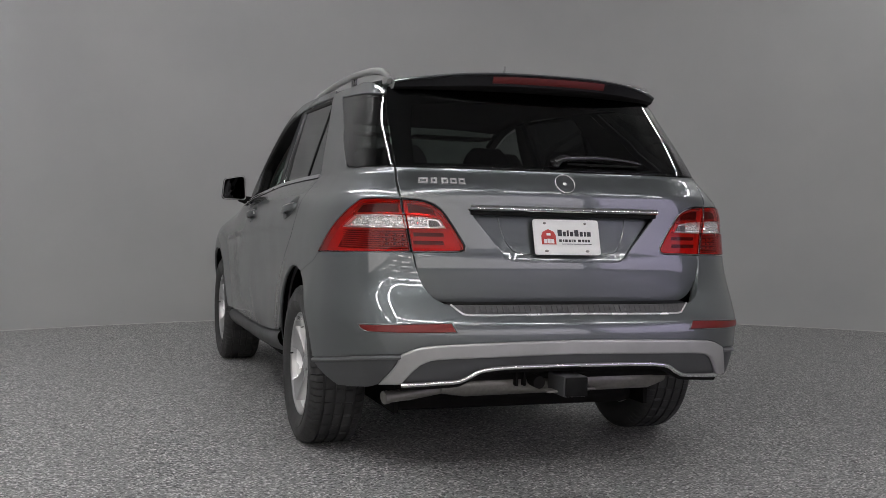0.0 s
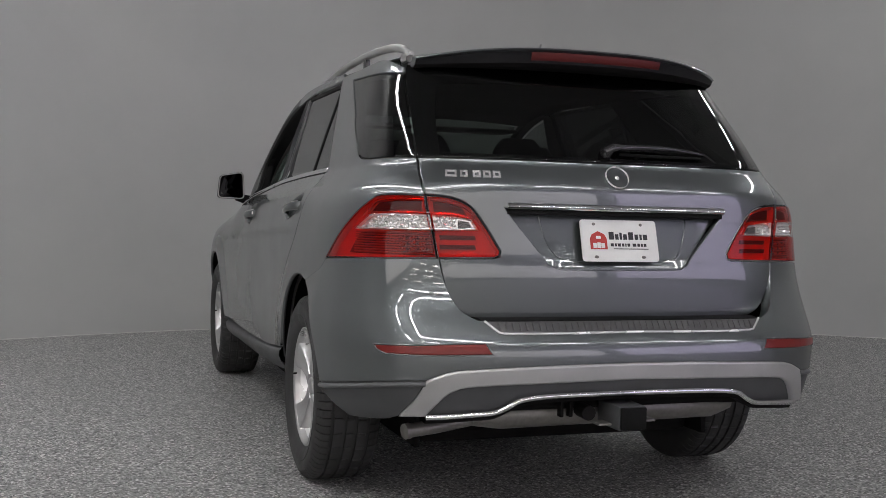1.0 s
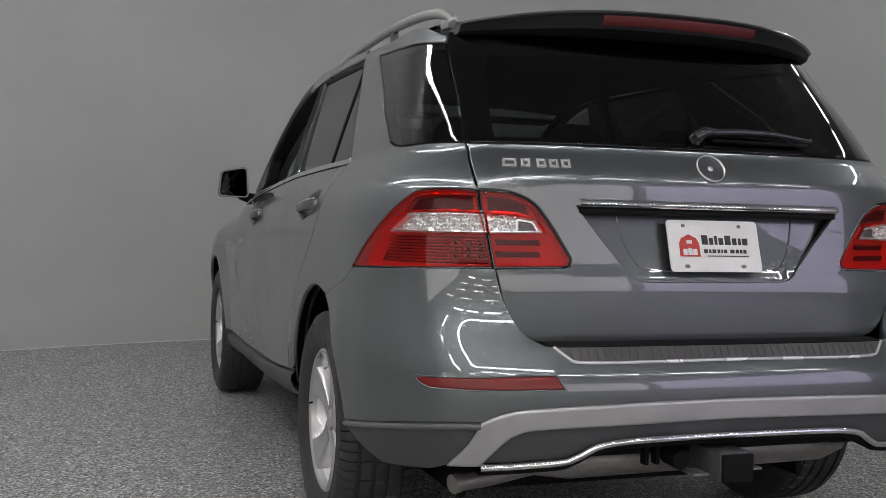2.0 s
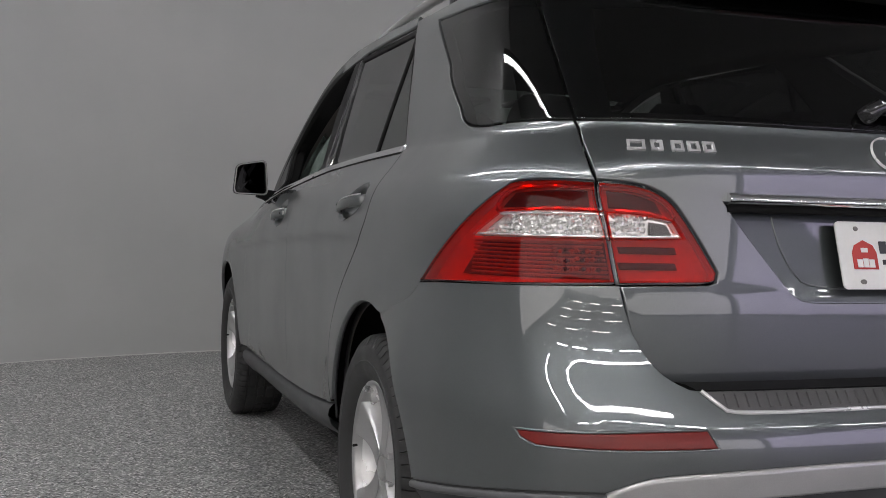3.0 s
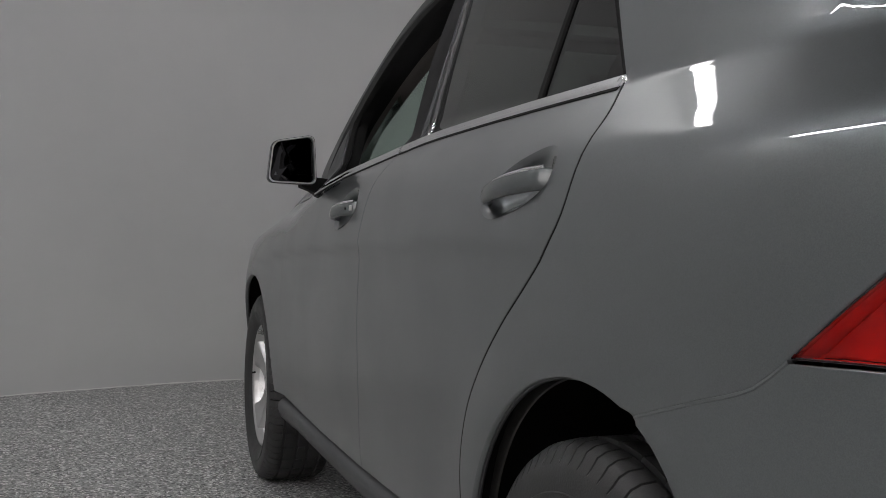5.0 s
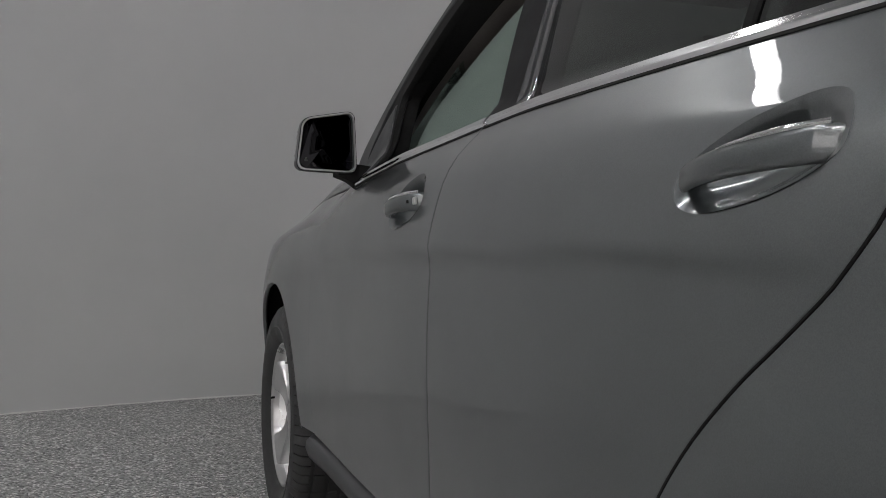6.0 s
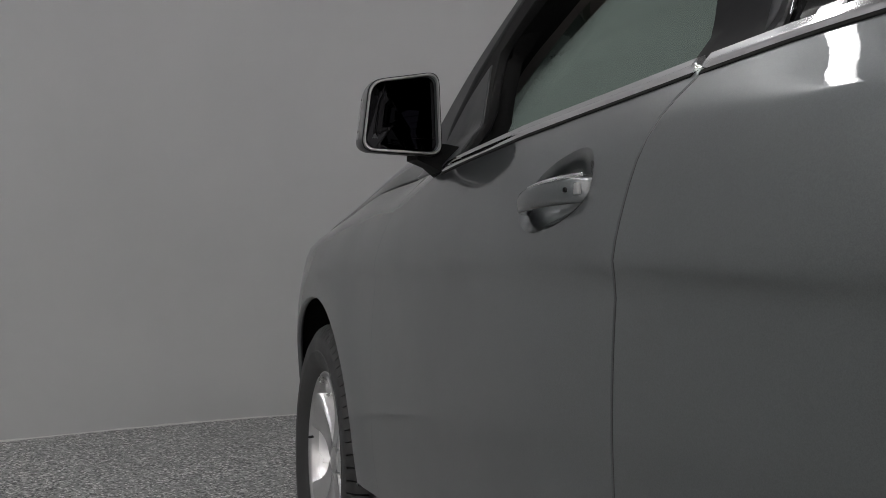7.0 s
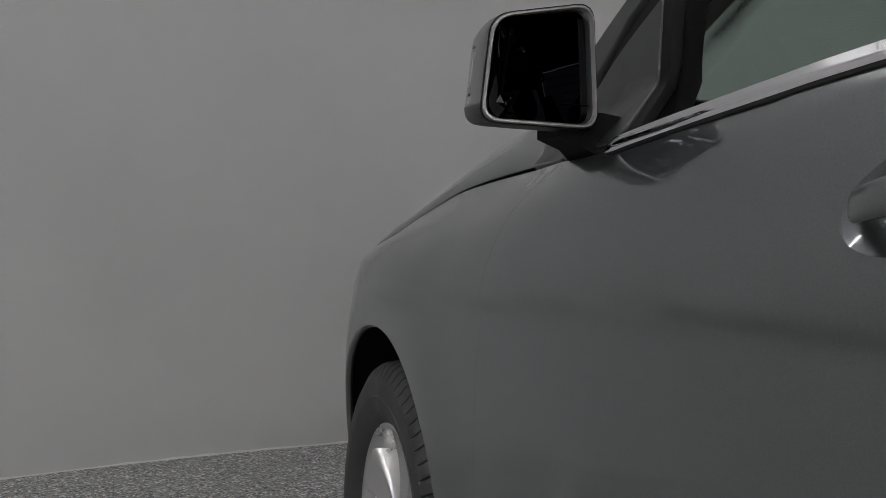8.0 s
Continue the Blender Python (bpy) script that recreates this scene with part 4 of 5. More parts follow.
    panel("upper_pocket", loop(X((-.683, 1.094), (-.60, 1.088), (-.567, 1.080)), X((-.567, 1.080), (-.585, 1.108)), X((-.585, 1.108), (-.63, 1.122), (-.688, 1.130)), X((-.688, 1.130), (-.683, 1.094)), step=.02),
          LAMP_DARK, i_shell, "dark pocket", depth=.022, gap=0, rim=.015, step=.03, flip=flip)
    for z0, z1 in ((1.000, 1.014), (.968, .982)):
        panel("lower_pocket", loop(X((-.660, z0), (-.535, z0)), X((-.535, z0), (-.54, z1)), X((-.54, z1), (-.664, z1)), X((-.664, z1), (-.660, z0)), step=.02),
              LAMP_DARK, i_shell, "dark slot", depth=.02, gap=0, rim=.015, step=.03, flip=flip)
    panel("reversing_lamp", loop(X((-.60, 1.037), (-.55, 1.037)), X((-.55, 1.037), (-.565, 1.060)), X((-.565, 1.060), (-.60, 1.065)), X((-.60, 1.065), (-.60, 1.037)), step=.01),
          LAMP_DARK, i_shell, "grey reversing lamp window", depth=.008, gap=0, rim=.01, step=.02, flip=flip)
    # faceted silver cups behind the clear band
    rnd = random.Random(7)
    s_in, s_out = sx(-.70, 1.05)[0], sy(-.825, 1.05)[0]
    i_in, i_out = sx(-.680, 1.05)[0], sx(-.606, 1.05)[0]
    for shell_k, s0, s1 in ((shell, s_in, s_out), (i_shell, i_in, i_out)):
        count = int(abs(s1 - s0) / .0122) + 1
        for i in range(count):
            for j in range(4):
                z = 1.0375 + j * .0123
                p = (s0 + (s1 - s0) * (i + (.5 if j % 2 else 0)) / count, z)
                if shell_k is shell and skin(*p).y > -.90 + (1.08 - z) * 1.2:
                    continue
                c, n = skin(*p), skin_normal(*p)
                q = n.to_track_quat("Z", "Y").to_matrix().to_4x4()
                bm = bmesh.new()
                bmesh.ops.create_cone(bm, segments=6, radius1=.0076, radius2=.0028, depth=.009, cap_ends=True)
                bm.transform(Matrix.Translation(c - n * .014) @ q @ pose(0, 0, 0, rnd.uniform(-30, 30), rnd.uniform(-30, 30), rnd.uniform(0, 60)))
                if flip:
                    bm.transform(Matrix.Diagonal((-1, 1, 1, 1)))
                    bmesh.ops.reverse_faces(bm, faces=bm.faces)
                part("led_cup", bm, LAMP_SILVER, shell_k, smooth=False)
    # light guides round the red fields
    for shell_k, pts in ((shell, [("x", -.70, 1.088), ("x", -.79, 1.091), ("y", -.855, 1.088), ("y", -.872, 1.13), ("x", -.80, 1.140), ("x", -.715, 1.137)]),
                         (i_shell, [("x", -.672, 1.088), ("x", -.60, 1.083), ("x", -.545, 1.07), ("x", -.56, 1.10), ("x", -.62, 1.128), ("x", -.695, 1.137)])):
        line = []
        for kind, a, z in pts:
            p = sy(a, z) if kind == "y" else sx(a, z)
            line.append(skin(*p) - skin_normal(*p) * .016)
        line = [Vector((-p.x, p.y, p.z)) if flip else p for p in line]
        part("light_guide", tube(catmull([tuple(p) for p in line], .01), .0055, 8), LAMP_SILVER, shell_k)
    # polished lips along the clear band
    for shell_k, pts in ((shell, X((-.690, 1.0335), (-.75, 1.0335), (-.80, 1.0335)) + Y((-.822, 1.0335))), (shell, X((-.695, 1.0785), (-.78, 1.081)) + Y((-.868, 1.0775))),
                         (i_shell, X((-.685, 1.0335), (-.60, 1.035), (-.540, 1.037)))):
        line = [skin(*p) - skin_normal(*p) * .007 for p in catmull(pts, .012)]
        part("band_lip", tube([(-p.x if flip else p.x, p.y, p.z) for p in line], .0028, 8), LAMP_SILVER, shell_k, "polished silver lip")


lamp(False)
lamp(True)

# ---------------------------------------------------------------- tailgate
GATE_FOOT = [(0.0, .727), (-.30, .727), (-.50, .728), (-.560, .733), (-.604, .757), (-.635, .80), (-.655, .862), (-.668, .934)]
foot_l = [sx(*p) for p in GATE_FOOT]
lamp_in = X((-.668, .934), (-.60, .937), (-.475, .939)), X((-.475, .939), (-.458, .944), (-.453, .962)), X((-.453, .962), (-.510, 1.05), (-.562, 1.113), (-.622, 1.141), (-.708, 1.150))
half_gate = [foot_l, *lamp_in, [sx(*p) for p in GAP[2:5]]]
gate_line = loop(*half_gate, X((-.713, 1.284), (-.60, 1.283), (-.25, 1.283), (0.0, 1.283), (.25, 1.283), (.60, 1.283), (.713, 1.284)),
                 *[mirrored(c) for c in half_gate[::-1]])
RECESS = loop(X((-.432, 1.108), (-.345, 1.005), (-.272, .922)), X((-.272, .922), (-.25, .908), (-.215, .903)), X((-.215, .903), (0, .903), (.215, .903)),
              X((.215, .903), (.25, .908), (.272, .922)), X((.272, .922), (.345, 1.005), (.432, 1.108)), X((.432, 1.108), (0, 1.108), (-.432, 1.108)))
tailgate = panel("tailgate", gate_line, PAINT, body, holes=[RECESS], step=.03, gap=.003, rim=.02)


def recess_point(s, z, prof=GATE):
    return skin(s, z, prof) + Vector((0, .005 + .037 * (z - .9) / .2, 0))


def recess_normal(s, z, prof=GATE):
    e = .004
    n = (recess_point(s + e, z) - recess_point(s - e, z)).cross(recess_point(s, z + e) - recess_point(s, z - e))
    return -n.normalized()


panel("plate_recess", RECESS, PAINT, tailgate, "recess behind the number plate", gap=-.004, rim=.01, step=.03, where=recess_point, normal=recess_normal)


line = catmull([(-.296, 1.085), (-.285, 1.03), (-.262, .972), (-.24, .945), (-.20, .934), (0, .932), (.20, .934), (.24, .945), (.262, .972), (.285, 1.03), (.296, 1.085)], .02)
part("recess_rim", tube([recess_point(*sx(x, z)) for x, z in line], .0030, 8), PAINT, tailgate)


def strip(name, xs, zs, out, mat, parent, label="", prof=GATE, n=60):
    """A bar that follows the tail: between two heights, proud by out."""
    rings = []
    for k in range(n + 1):
        x = xs[0] + (xs[1] - xs[0]) * k / n
        z0, z1 = zs(x) if callable(zs) else zs
        ring = []
        for z, o in ((z0, -.01), (z0, out * .3), (z0 + (z1 - z0) * .15, out * .75), (z0 + (z1 - z0) * .4, out), (z0 + (z1 - z0) * .65, out * .92), (z0 + (z1 - z0) * .9, out * .55), (z1, out * .15), (z1, -.01)):
            p = sx(x, z, prof)
            ring.append(skin(*p, prof) + skin_normal(*p, prof) * o)
        rings.append(ring)
    return part(name, loft(rings), mat, parent, label)


strip("chrome_bar", (-.432, .432), (1.106, 1.131), .018, CHROME, tailgate, "chrome handle bar over the plate")
strip("handle_slot", (-.43, .43), (1.090, 1.106), .004, RUBBER, tailgate)

# number plate with plain bars and a plain red shape
bm = bmesh.new()
bmesh.ops.create_cube(bm, size=1, matrix=Matrix.Diagonal((.305, .003, .153, 1)))
bmesh.ops.bevel(bm, geom=[e for e in bm.edges if abs(e.verts[0].co.y - e.verts[1].co.y) > .001], offset=.012, segments=4, profile=.5, affect="EDGES")
PLATE = Matrix.Translation((0, -1.058, 1.004)) @ pose(0, 0, 0, -16)
bm.transform(PLATE)
plate = part("number_plate", bm, PLATE_WHITE, body, "white dealer plate with a red shape and dark bars", edge_angle=30)


def on_plate(name, x0, z0, x1, z1, mat, lift=.0026, round_=.0):
    b = box((x1 - x0, .0012, z1 - z0), ((x0 + x1) / 2, -lift, (z0 + z1) / 2))
    b.transform(PLATE)
    return part(name, b, mat, plate, smooth=False)


for a, b, z in ((-.042, -.022, .032), (-.017, -.004, .024), (.001, .010, .030), (.015, .030, .024), (.036, .055, .032), (.061, .075, .024), (.081, .090, .024), (.095, .112, .024)):
    on_plate("text_bar", a, .004, b, z, INK)
for a, b in ((-.038, -.026), (-.021, -.014), (-.010, .002), (.007, .016), (.020, .025), (.029, .039), (.050, .064), (.069, .079), (.083, .091), (.095, .105)):
    on_plate("text_bar", a, -.021, b, -.010, INK)
on_plate("text_bar", -.026, -.031, .112, -.0285, INK)
# a barn-like block: wall and stepped roof
shape = bmesh.new()
pts = [(-.118, -.032), (-.052, -.032), (-.052, .006), (-.060, .022), (-.085, .034), (-.110, .022), (-.118, .006)]
low = [shape.verts.new((x, -.0021, z)) for x, z in pts]
top = [shape.verts.new((x, -.0034, z)) for x, z in pts]
shape.faces.new(top)
for i in range(len(pts)):
    j = (i + 1) % len(pts)
    shape.faces.new((low[i], low[j], top[j], top[i]))
bmesh.ops.recalc_face_normals(shape, faces=shape.faces)
shape.transform(PLATE)
part("red_shape", shape, RED_INK, plate, smooth=False)
for x0, z0, x1, z1 in ((-.108, -.028, -.094, -.010), (-.076, -.028, -.062, -.010), (-.092, -.028, -.078, -.008), (-.094, .006, -.076, .016)):
    on_plate("pale_mark", x0, z0, x1, z1, PLATE_WHITE, .0040)
for x, z in ((-.098, .060), (.090, .060), (-.098, -.060), (.090, -.060)):
    bmx = bmesh.new()
    bmesh.ops.create_uvsphere(bmx, u_segments=12, v_segments=6, radius=.007)
    bmx.transform(PLATE @ Matrix.Translation((x, -.002, z)) @ Matrix.Diagonal((1.3 if z < 0 else 1, .4, .8, 1)))
    part("plate_screw", bmx, STEEL, plate)


def badge_frame(x, z):
    p = sx(x, z)
    return skin(*p), skin_normal(*p)


# plain chrome ring and disc in the middle, plain chrome blocks at the side
c, n = badge_frame(0.0, 1.229)
ROUND = Matrix.Translation(c + n * .002) @ n.to_track_quat("X", "Z").to_matrix().to_4x4()
bm = revolve([(0, .0465), (.004, .046), (.006, .0443), (.004, .0425), (0, .042)], 40)
bm.transform(ROUND)
badge = part("round_badge", bm, BADGE, body, "round chrome badge")
bm = revolve([(0.004, .0005), (.0045, .004), (.002, .007), (0, .009)], 24)
bm.transform(ROUND)
part("badge_hub", bm, BADGE, badge)
for x0, x1 in ((-.637, -.598), (-.588, -.562), (-.545, -.518), (-.510, -.483), (-.475, -.448)):
    c, n = badge_frame((x0 + x1) / 2, 1.226)
    bm = bmesh.new()
    wide = x1 - x0
    for sx_, sz_, px_, pz_ in ((wide, .006, 0, .0105), (wide, .006, 0, -.0105), (.007, .027, -wide / 2 + .0035, 0), (.007, .027, wide / 2 - .0035, 0)):
        bmesh.ops.create_cube(bm, size=1, matrix=Matrix.Translation((px_, 0, pz_)) @ Matrix.Diagonal((sx_, .005, sz_, 1)))
    q = n.to_track_quat("-Y", "Z").to_matrix().to_4x4()
    bm.transform(Matrix.Translation(c + n * .0015) @ q)
    part("badge_block", bm, BADGE, tailgate, "plain chrome block")

# rear window, wiper
glass_line = loop(X((-.709, 1.287), (-.35, 1.287), (0, 1.287), (.35, 1.287), (.709, 1.287)), X((.709, 1.287), (.698, 1.411), (.668, 1.615), (.656, 1.655)),
                  X((.656, 1.655), (.3, 1.664), (0, 1.666), (-.3, 1.664), (-.656, 1.655)), X((-.656, 1.655), (-.668, 1.615), (-.698, 1.411), (-.709, 1.287)))
panel("rear_window", glass_line, REAR_PRIVACY, tailgate, "dark privacy rear window", step=.04, gap=0, depth=.002, rim=.006)
panel("window_border", glass_line, GLOSSBLACK, tailgate, "black window border", step=.03, gap=0, depth=.006, rim=.01,
      holes=[loop(X((-.64, 1.305), (0, 1.305), (.64, 1.305)), X((.64, 1.305), (.622, 1.45), (.59, 1.575)), X((.59, 1.575), (0, 1.585), (-.59, 1.575)), X((-.59, 1.575), (-.622, 1.45), (-.64, 1.305)))])


def on_glass(x, z, out):
    p = sx(x, z)
    return skin(*p) + skin_normal(*p) * out


blade = part("wiper", tube([on_glass(.02 + .36 * k / 14, 1.328 + .012 * math.sin(k / 14 * math.pi) - .010 * k / 14, .020) for k in range(15)],
                           [.012 - .007 * k / 14 for k in range(15)], 10, 1.1), GLOSSBLACK, body, "black rear wiper")
part("wiper_blade", tube([on_glass(.03 + .34 * k / 14, 1.312 - .002 * k / 14, .008) for k in range(15)], .005, 8), RUBBER, blade)
part("wiper_cap", tube([on_glass(-.022, 1.318, .0), on_glass(-.020, 1.318, .018), on_glass(-.006, 1.324, .030), on_glass(.03, 1.328, .026)], [.024, .022, .018, .012], 14), GLOSSBLACK, blade)

# spoiler
def spoiler_ring(x):
    """A section of the spoiler: painted top and lip, then the dark band and the underside."""
    q = abs(x) / .645
    back = .22 * q ** 3.0
    down = .036 * q ** 2.6
    pts = [(-.42, 1.735), (-.55, 1.731), (-.70, 1.722), (-.835, 1.711), (-.856, 1.706), (-.860, 1.701), (-.856, 1.696), (-.846, 1.692), (-.836, 1.652), (-.820, 1.640),
           (-.765, 1.634), (-.66, 1.655), (-.50, 1.68)]
    thin = 1 - .62 * q ** 4
    return [(x, y + back * ease(.40, .80, -y), (z if z > 1.699 or y > -.6 else 1.70 - (1.70 - z) * thin) - down) for y, z in pts]


n = 44
xs = [.645 * math.sin(math.pi / 2 * (2 * k / n - 1)) for k in range(n + 1)]
spoiler = part("roof_spoiler", loft([spoiler_ring(x) for x in xs]), PAINT, body, edge_angle=35)
spoil = lambda x, i: Vector(spoiler_ring(x)[i])
rings = [[spoil(x, 6) + Vector((0, .004, .001)), spoil(x, 7) + Vector((0, -.004, .001)), spoil(x, 8) + Vector((0, -.004, 0))] for x in xs[1:-1]]
part("spoiler_band", loft(rings, closed=False, cap=False), PILLAR, spoiler, "gloss black band beside the brake lamp")
rings = [[spoil(x, 8) + Vector((0, -.004, 0)), spoil(x, 9) + Vector((0, -.003, -.003)),
          spoil(x, 10) + Vector((0, 0, -.004)), spoil(x, 11) + Vector((0, 0, -.004)), spoil(x, 11) + Vector((0, .05, .0))] for x in xs[1:-1]]
part("spoiler_underside", loft(rings, closed=False, cap=False), UNDER, spoiler, "black spoiler underside")
n = 20
rings = []
for k in range(n + 1):
    x = -.262 + .536 * k / n
    a, b = spoil(x, 7), spoil(x, 8)
    rings.append([a + Vector((0, .01, -.001)), a + Vector((0, -.008, -.001)), (a + b) / 2 + Vector((0, -.010, 0)), b + Vector((0, -.007, .010)), b + Vector((0, .01, .008))])
part("brake_lamp", loft(rings), BRAKE_RED, spoiler, "long red high-level brake lamp")
antenna = part("roof_antenna", tube([(.02, -.20, 1.752), (.02, -.24, 1.775), (.02, -.265, 1.79), (.02, -.285, 1.822)], [.016, .012, .008, .005], 10, .7), SATIN, body, "small silver roof aerial")
part("antenna_base", box((.04, .11, .014), (.02, -.22, 1.757), .005), SATIN, antenna)

# ---------------------------------------------------------------- rear bumper
XB = lambda *p: X(*p, prof=BUMP)
YB = lambda *p: Y(*p, prof=BUMP)
LOWSEAM = YB((-.674, .470), (-.71, .474)) + XB((-.868, .520), (-.80, .530), (-.738, .534))
SKID_TOP = XB((-.738, .534), (-.70, .552), (-.657, .566), (-.56, .575), (-.313, .584), (0, .588))
half = [XB(*GATE_FOOT[:4]), XB(*GATE_FOOT[3:]), XB((-.668, .934), (-.85, .929)) + YB((-.70, .920), (-.620, .915)), [sy(*p, BUMP) for p in SEAM[::-1]],
        [sy(*p, BUMP) for p in R_ARCH if p[0] <= -.36], YB(R_ARCH[-1], (-.674, .470)), LOWSEAM, SKID_TOP]
reflector_line = loop(XB((-.549, .660), (-.66, .657), (-.78, .650), (-.884, .644)), XB((-.884, .644), (-.878, .630), (-.854, .617)), XB((-.854, .617), (-.70, .620), (-.528, .624)), XB((-.528, .624), (-.549, .660)), step=.015)
bumper = panel("rear_bumper", step=.02, outline=loop(*half, *[mirrored(c) for c in half[::-1]]), mat=PAINT, parent=body, prof=BUMP, gap=.0010, rim=.05, soft=.002,
               holes=[reflector_line, mirrored(reflector_line)])
for flip in (False, True):
    panel("reflector", reflector_line, RED_PLASTIC, bumper, "red bumper reflector", prof=BUMP, gap=.002, depth=-.002, rim=.012, step=.02, flip=flip)
    panel("reflector_edge", reflector_line, PAINT, bumper, prof=BUMP, gap=-.003, depth=-.003, rim=.012, step=.02, flip=flip, holes=[[tuple(p) for p in offset_loop(reflector_line, -.002)]], soft=.002)

# ribbed step on the bumper
edge = catmull([(-.540, .729), (-.515, .707), (-.497, .693), (-.480, .690), (0, .690), (.480, .690), (.497, .693), (.515, .707), (.540, .729)], .02)
rings = []
for k in range(41):
    x = -.545 + 1.09 * k / 40
    a = skin(*sx(x, .730, BUMP), BUMP)
    rings.append([a + Vector((0, .002, -.012)), a + Vector((0, .004, .001)), a + Vector((0, .045, .006)), a + Vector((0, .115, .004)), a + Vector((0, .115, -.03))])
# the ledge's black stands in for the shadow gap below the tailgate
part("step_ledge", loft(rings), RUBBER, bumper, "black ledge under the tailgate")
part("step_pad_lip", tube([skin(*sx(x, z, BUMP), BUMP) + skin_normal(*sx(x, z, BUMP), BUMP) * .003 for x, z in edge], .0045, 8), BADGE, bumper, "bright edge of the loading step")
panel("step_pad", loop(XB((-.540, .728), (-.515, .707), (-.485, .692)), XB((-.485, .692), (0, .692), (.485, .692)), XB((.485, .692), (.515, .707), (.540, .728)), XB((.540, .728), (0, .728), (-.540, .728))),
      PAD, bumper, "ribbed grey loading step", prof=BUMP, gap=0, depth=-.003, rim=.008, soft=.002)
for k in range(42):
    x = -.492 + .984 * k / 41
    a, b = sx(x, .698, BUMP), sx(x, .723, BUMP)
    pa, pb = skin(*a, BUMP), skin(*b, BUMP)
    na = skin_normal(*a, BUMP)
    part("step_rib", tube([pa + na * .003, pb + na * .003], .0036, 6), PAD, bumper)

# lower bumper in dark grey, silver skid surround, chrome lower strip
low_side = [LOWSEAM, XB((-.738, .534), (-.765, .47), (-.806, .402)), XB((-.806, .402), (-.83, .388)) + YB((-.92, .377), (-.841, .372)), YB((-.841, .372), (-.73, .418), (-.674, .446)), YB((-.674, .446), (-.674, .470))]
for flip in (False, True):
    lower = panel("lower_bumper", loop(*low_side), DARKTRIM, bumper, "unpainted dark grey lower bumper", prof=BUMP, gap=.001, depth=.004, rim=.05, flip=flip)
    line = [skin(q, z - .013, BUMP) - skin_normal(q, z - .013, BUMP) * .002 for q, z in catmull(LOWSEAM, .02)]
    part("bevel", tube([(-p.x if flip else p.x, p.y, p.z) for p in line], .008, 10, 1.1), BEVEL, lower, "paler rounded upper edge")
SKID_IN = XB((-.728, .408), (-.70, .45), (-.663, .492), (-.63, .508), (-.575, .515), (-.31, .523), (0, .528))
half = [SKID_TOP[::-1], XB((-.738, .534), (-.765, .47), (-.806, .402)), XB((-.806, .402), (-.728, .408)), SKID_IN]
skid = panel("skid_surround", loop(*half, *[mirrored(c) for c in half[::-1]]), SATIN, bumper, "silver skid surround", prof=BUMP, gap=.001, depth=-.006, soft=.008, rim=.05)
CH = XB((-.724, .409), (-.60, .420), (-.500, .430), (-.465, .447), (-.43, .468), (-.38, .477), (-.307, .482), (0, .485))
half = [SKID_IN[::-1], XB((-.728, .408), (-.724, .409)), CH]
panel("bumper_insert", loop(*half, *[mirrored(c) for c in half[::-1]]), DARKTRIM, bumper, "dark grey bumper insert", prof=BUMP, gap=0, depth=.012, rim=.02)
line = [skin(s, z, BUMP) + skin_normal(s, z, BUMP) * .004 for s, z in catmull(CH, .02)]
line = line + [Vector((-p.x, p.y, p.z)) for p in line[::-1][1:]]
part("chrome_lower_strip", tube(line, .011, 10, .9), CHROME, bumper, "chrome lower bumper strip")
under = [p + Vector((0, 0, -.010)) for p in line]
part("bumper_underside", loft([[p + Vector((0, .004, 0)), p + Vector((0, .014, -.014)), p + Vector((0, .10, -.004)), p + Vector((0, .40, .06))] for p in under], closed=False, cap=False), UNDER, bumper)

# ---------------------------------------------------------------- sills, arches, underbody
for side in (-1, 1):
    rings = []
    for k in range(31):
        y = .24 + 1.98 * k / 30
        zt = table([(.24, .478), (.6, .442), (1.03, .420), (1.6, .410), (2.22, .405)], y)
        w = half_width(y, zt)
        rings.append([(side * xx, y, z) for xx, z in ((w - .05, zt + .01), (w - .012, zt), (w + .002, zt - .015), (w + .004, zt - .035), (w - .008, zt - .065), (w - .05, zt - .105), (w - .16, zt - .13), (w - .3, zt - .12))])
    part("sill", loft(rings, closed=False, cap=False), DARKTRIM, body, "dark grey plastic sill")
    for axle, pts in ((REAR_AXLE, R_ARCH), (FRONT_AXLE, F_ARCH)):
        rings = []
        for y, z in pts:
            w = half_width(y, z)
            d = Vector((0, y - axle, z - .38)).normalized()
            rings.append([Vector((side * (w - o), y, z)) + d * h for o, h in ((.012, 0), (.02, .02), (.06, .04), (.20, .05), (.34, .05))])
        part("arch_liner", loft(rings, closed=False, cap=False), UNDER, body, "black wheel-arch liner")
        part("arch_wall", box((.02, 1.0, .70), (side * .62, axle, .56)), UNDER, body, smooth=False)
        lip = [Vector((side * (half_width(y, z) - .013), y, z)) + Vector((0, y - axle, z - .38)).normalized() * .003 for y, z in pts]
        part("arch_lip", tube(lip, .004, 8), DEEPTRIM, body)
part("floor_pan", box((1.62, 2.3, .15), (0, 1.25, .305), .03), UNDER, body, smooth=False)
part("front_subframe", box((1.22, 1.3, .16), (0, 2.85, .32), .03), UNDER, body, smooth=False)
# plain block added to keep light out from under the car's rear
part("rear_subframe", box((1.20, .76, .22), (0, -.22, .31), .05), UNDER, body, smooth=False)
part("rear_tray", box((1.34, .44, .16), (0, -.76, .52), .05), UNDER, body)
muffler = part("silencer", tube([(-.52, -.96, .378), (-.42, -.97, .385), (.44, -.97, .395), (.52, -.97, .40)], [.045, .072, .072, .045], 16, .75), STEEL, body, "dull steel exhaust silencer")
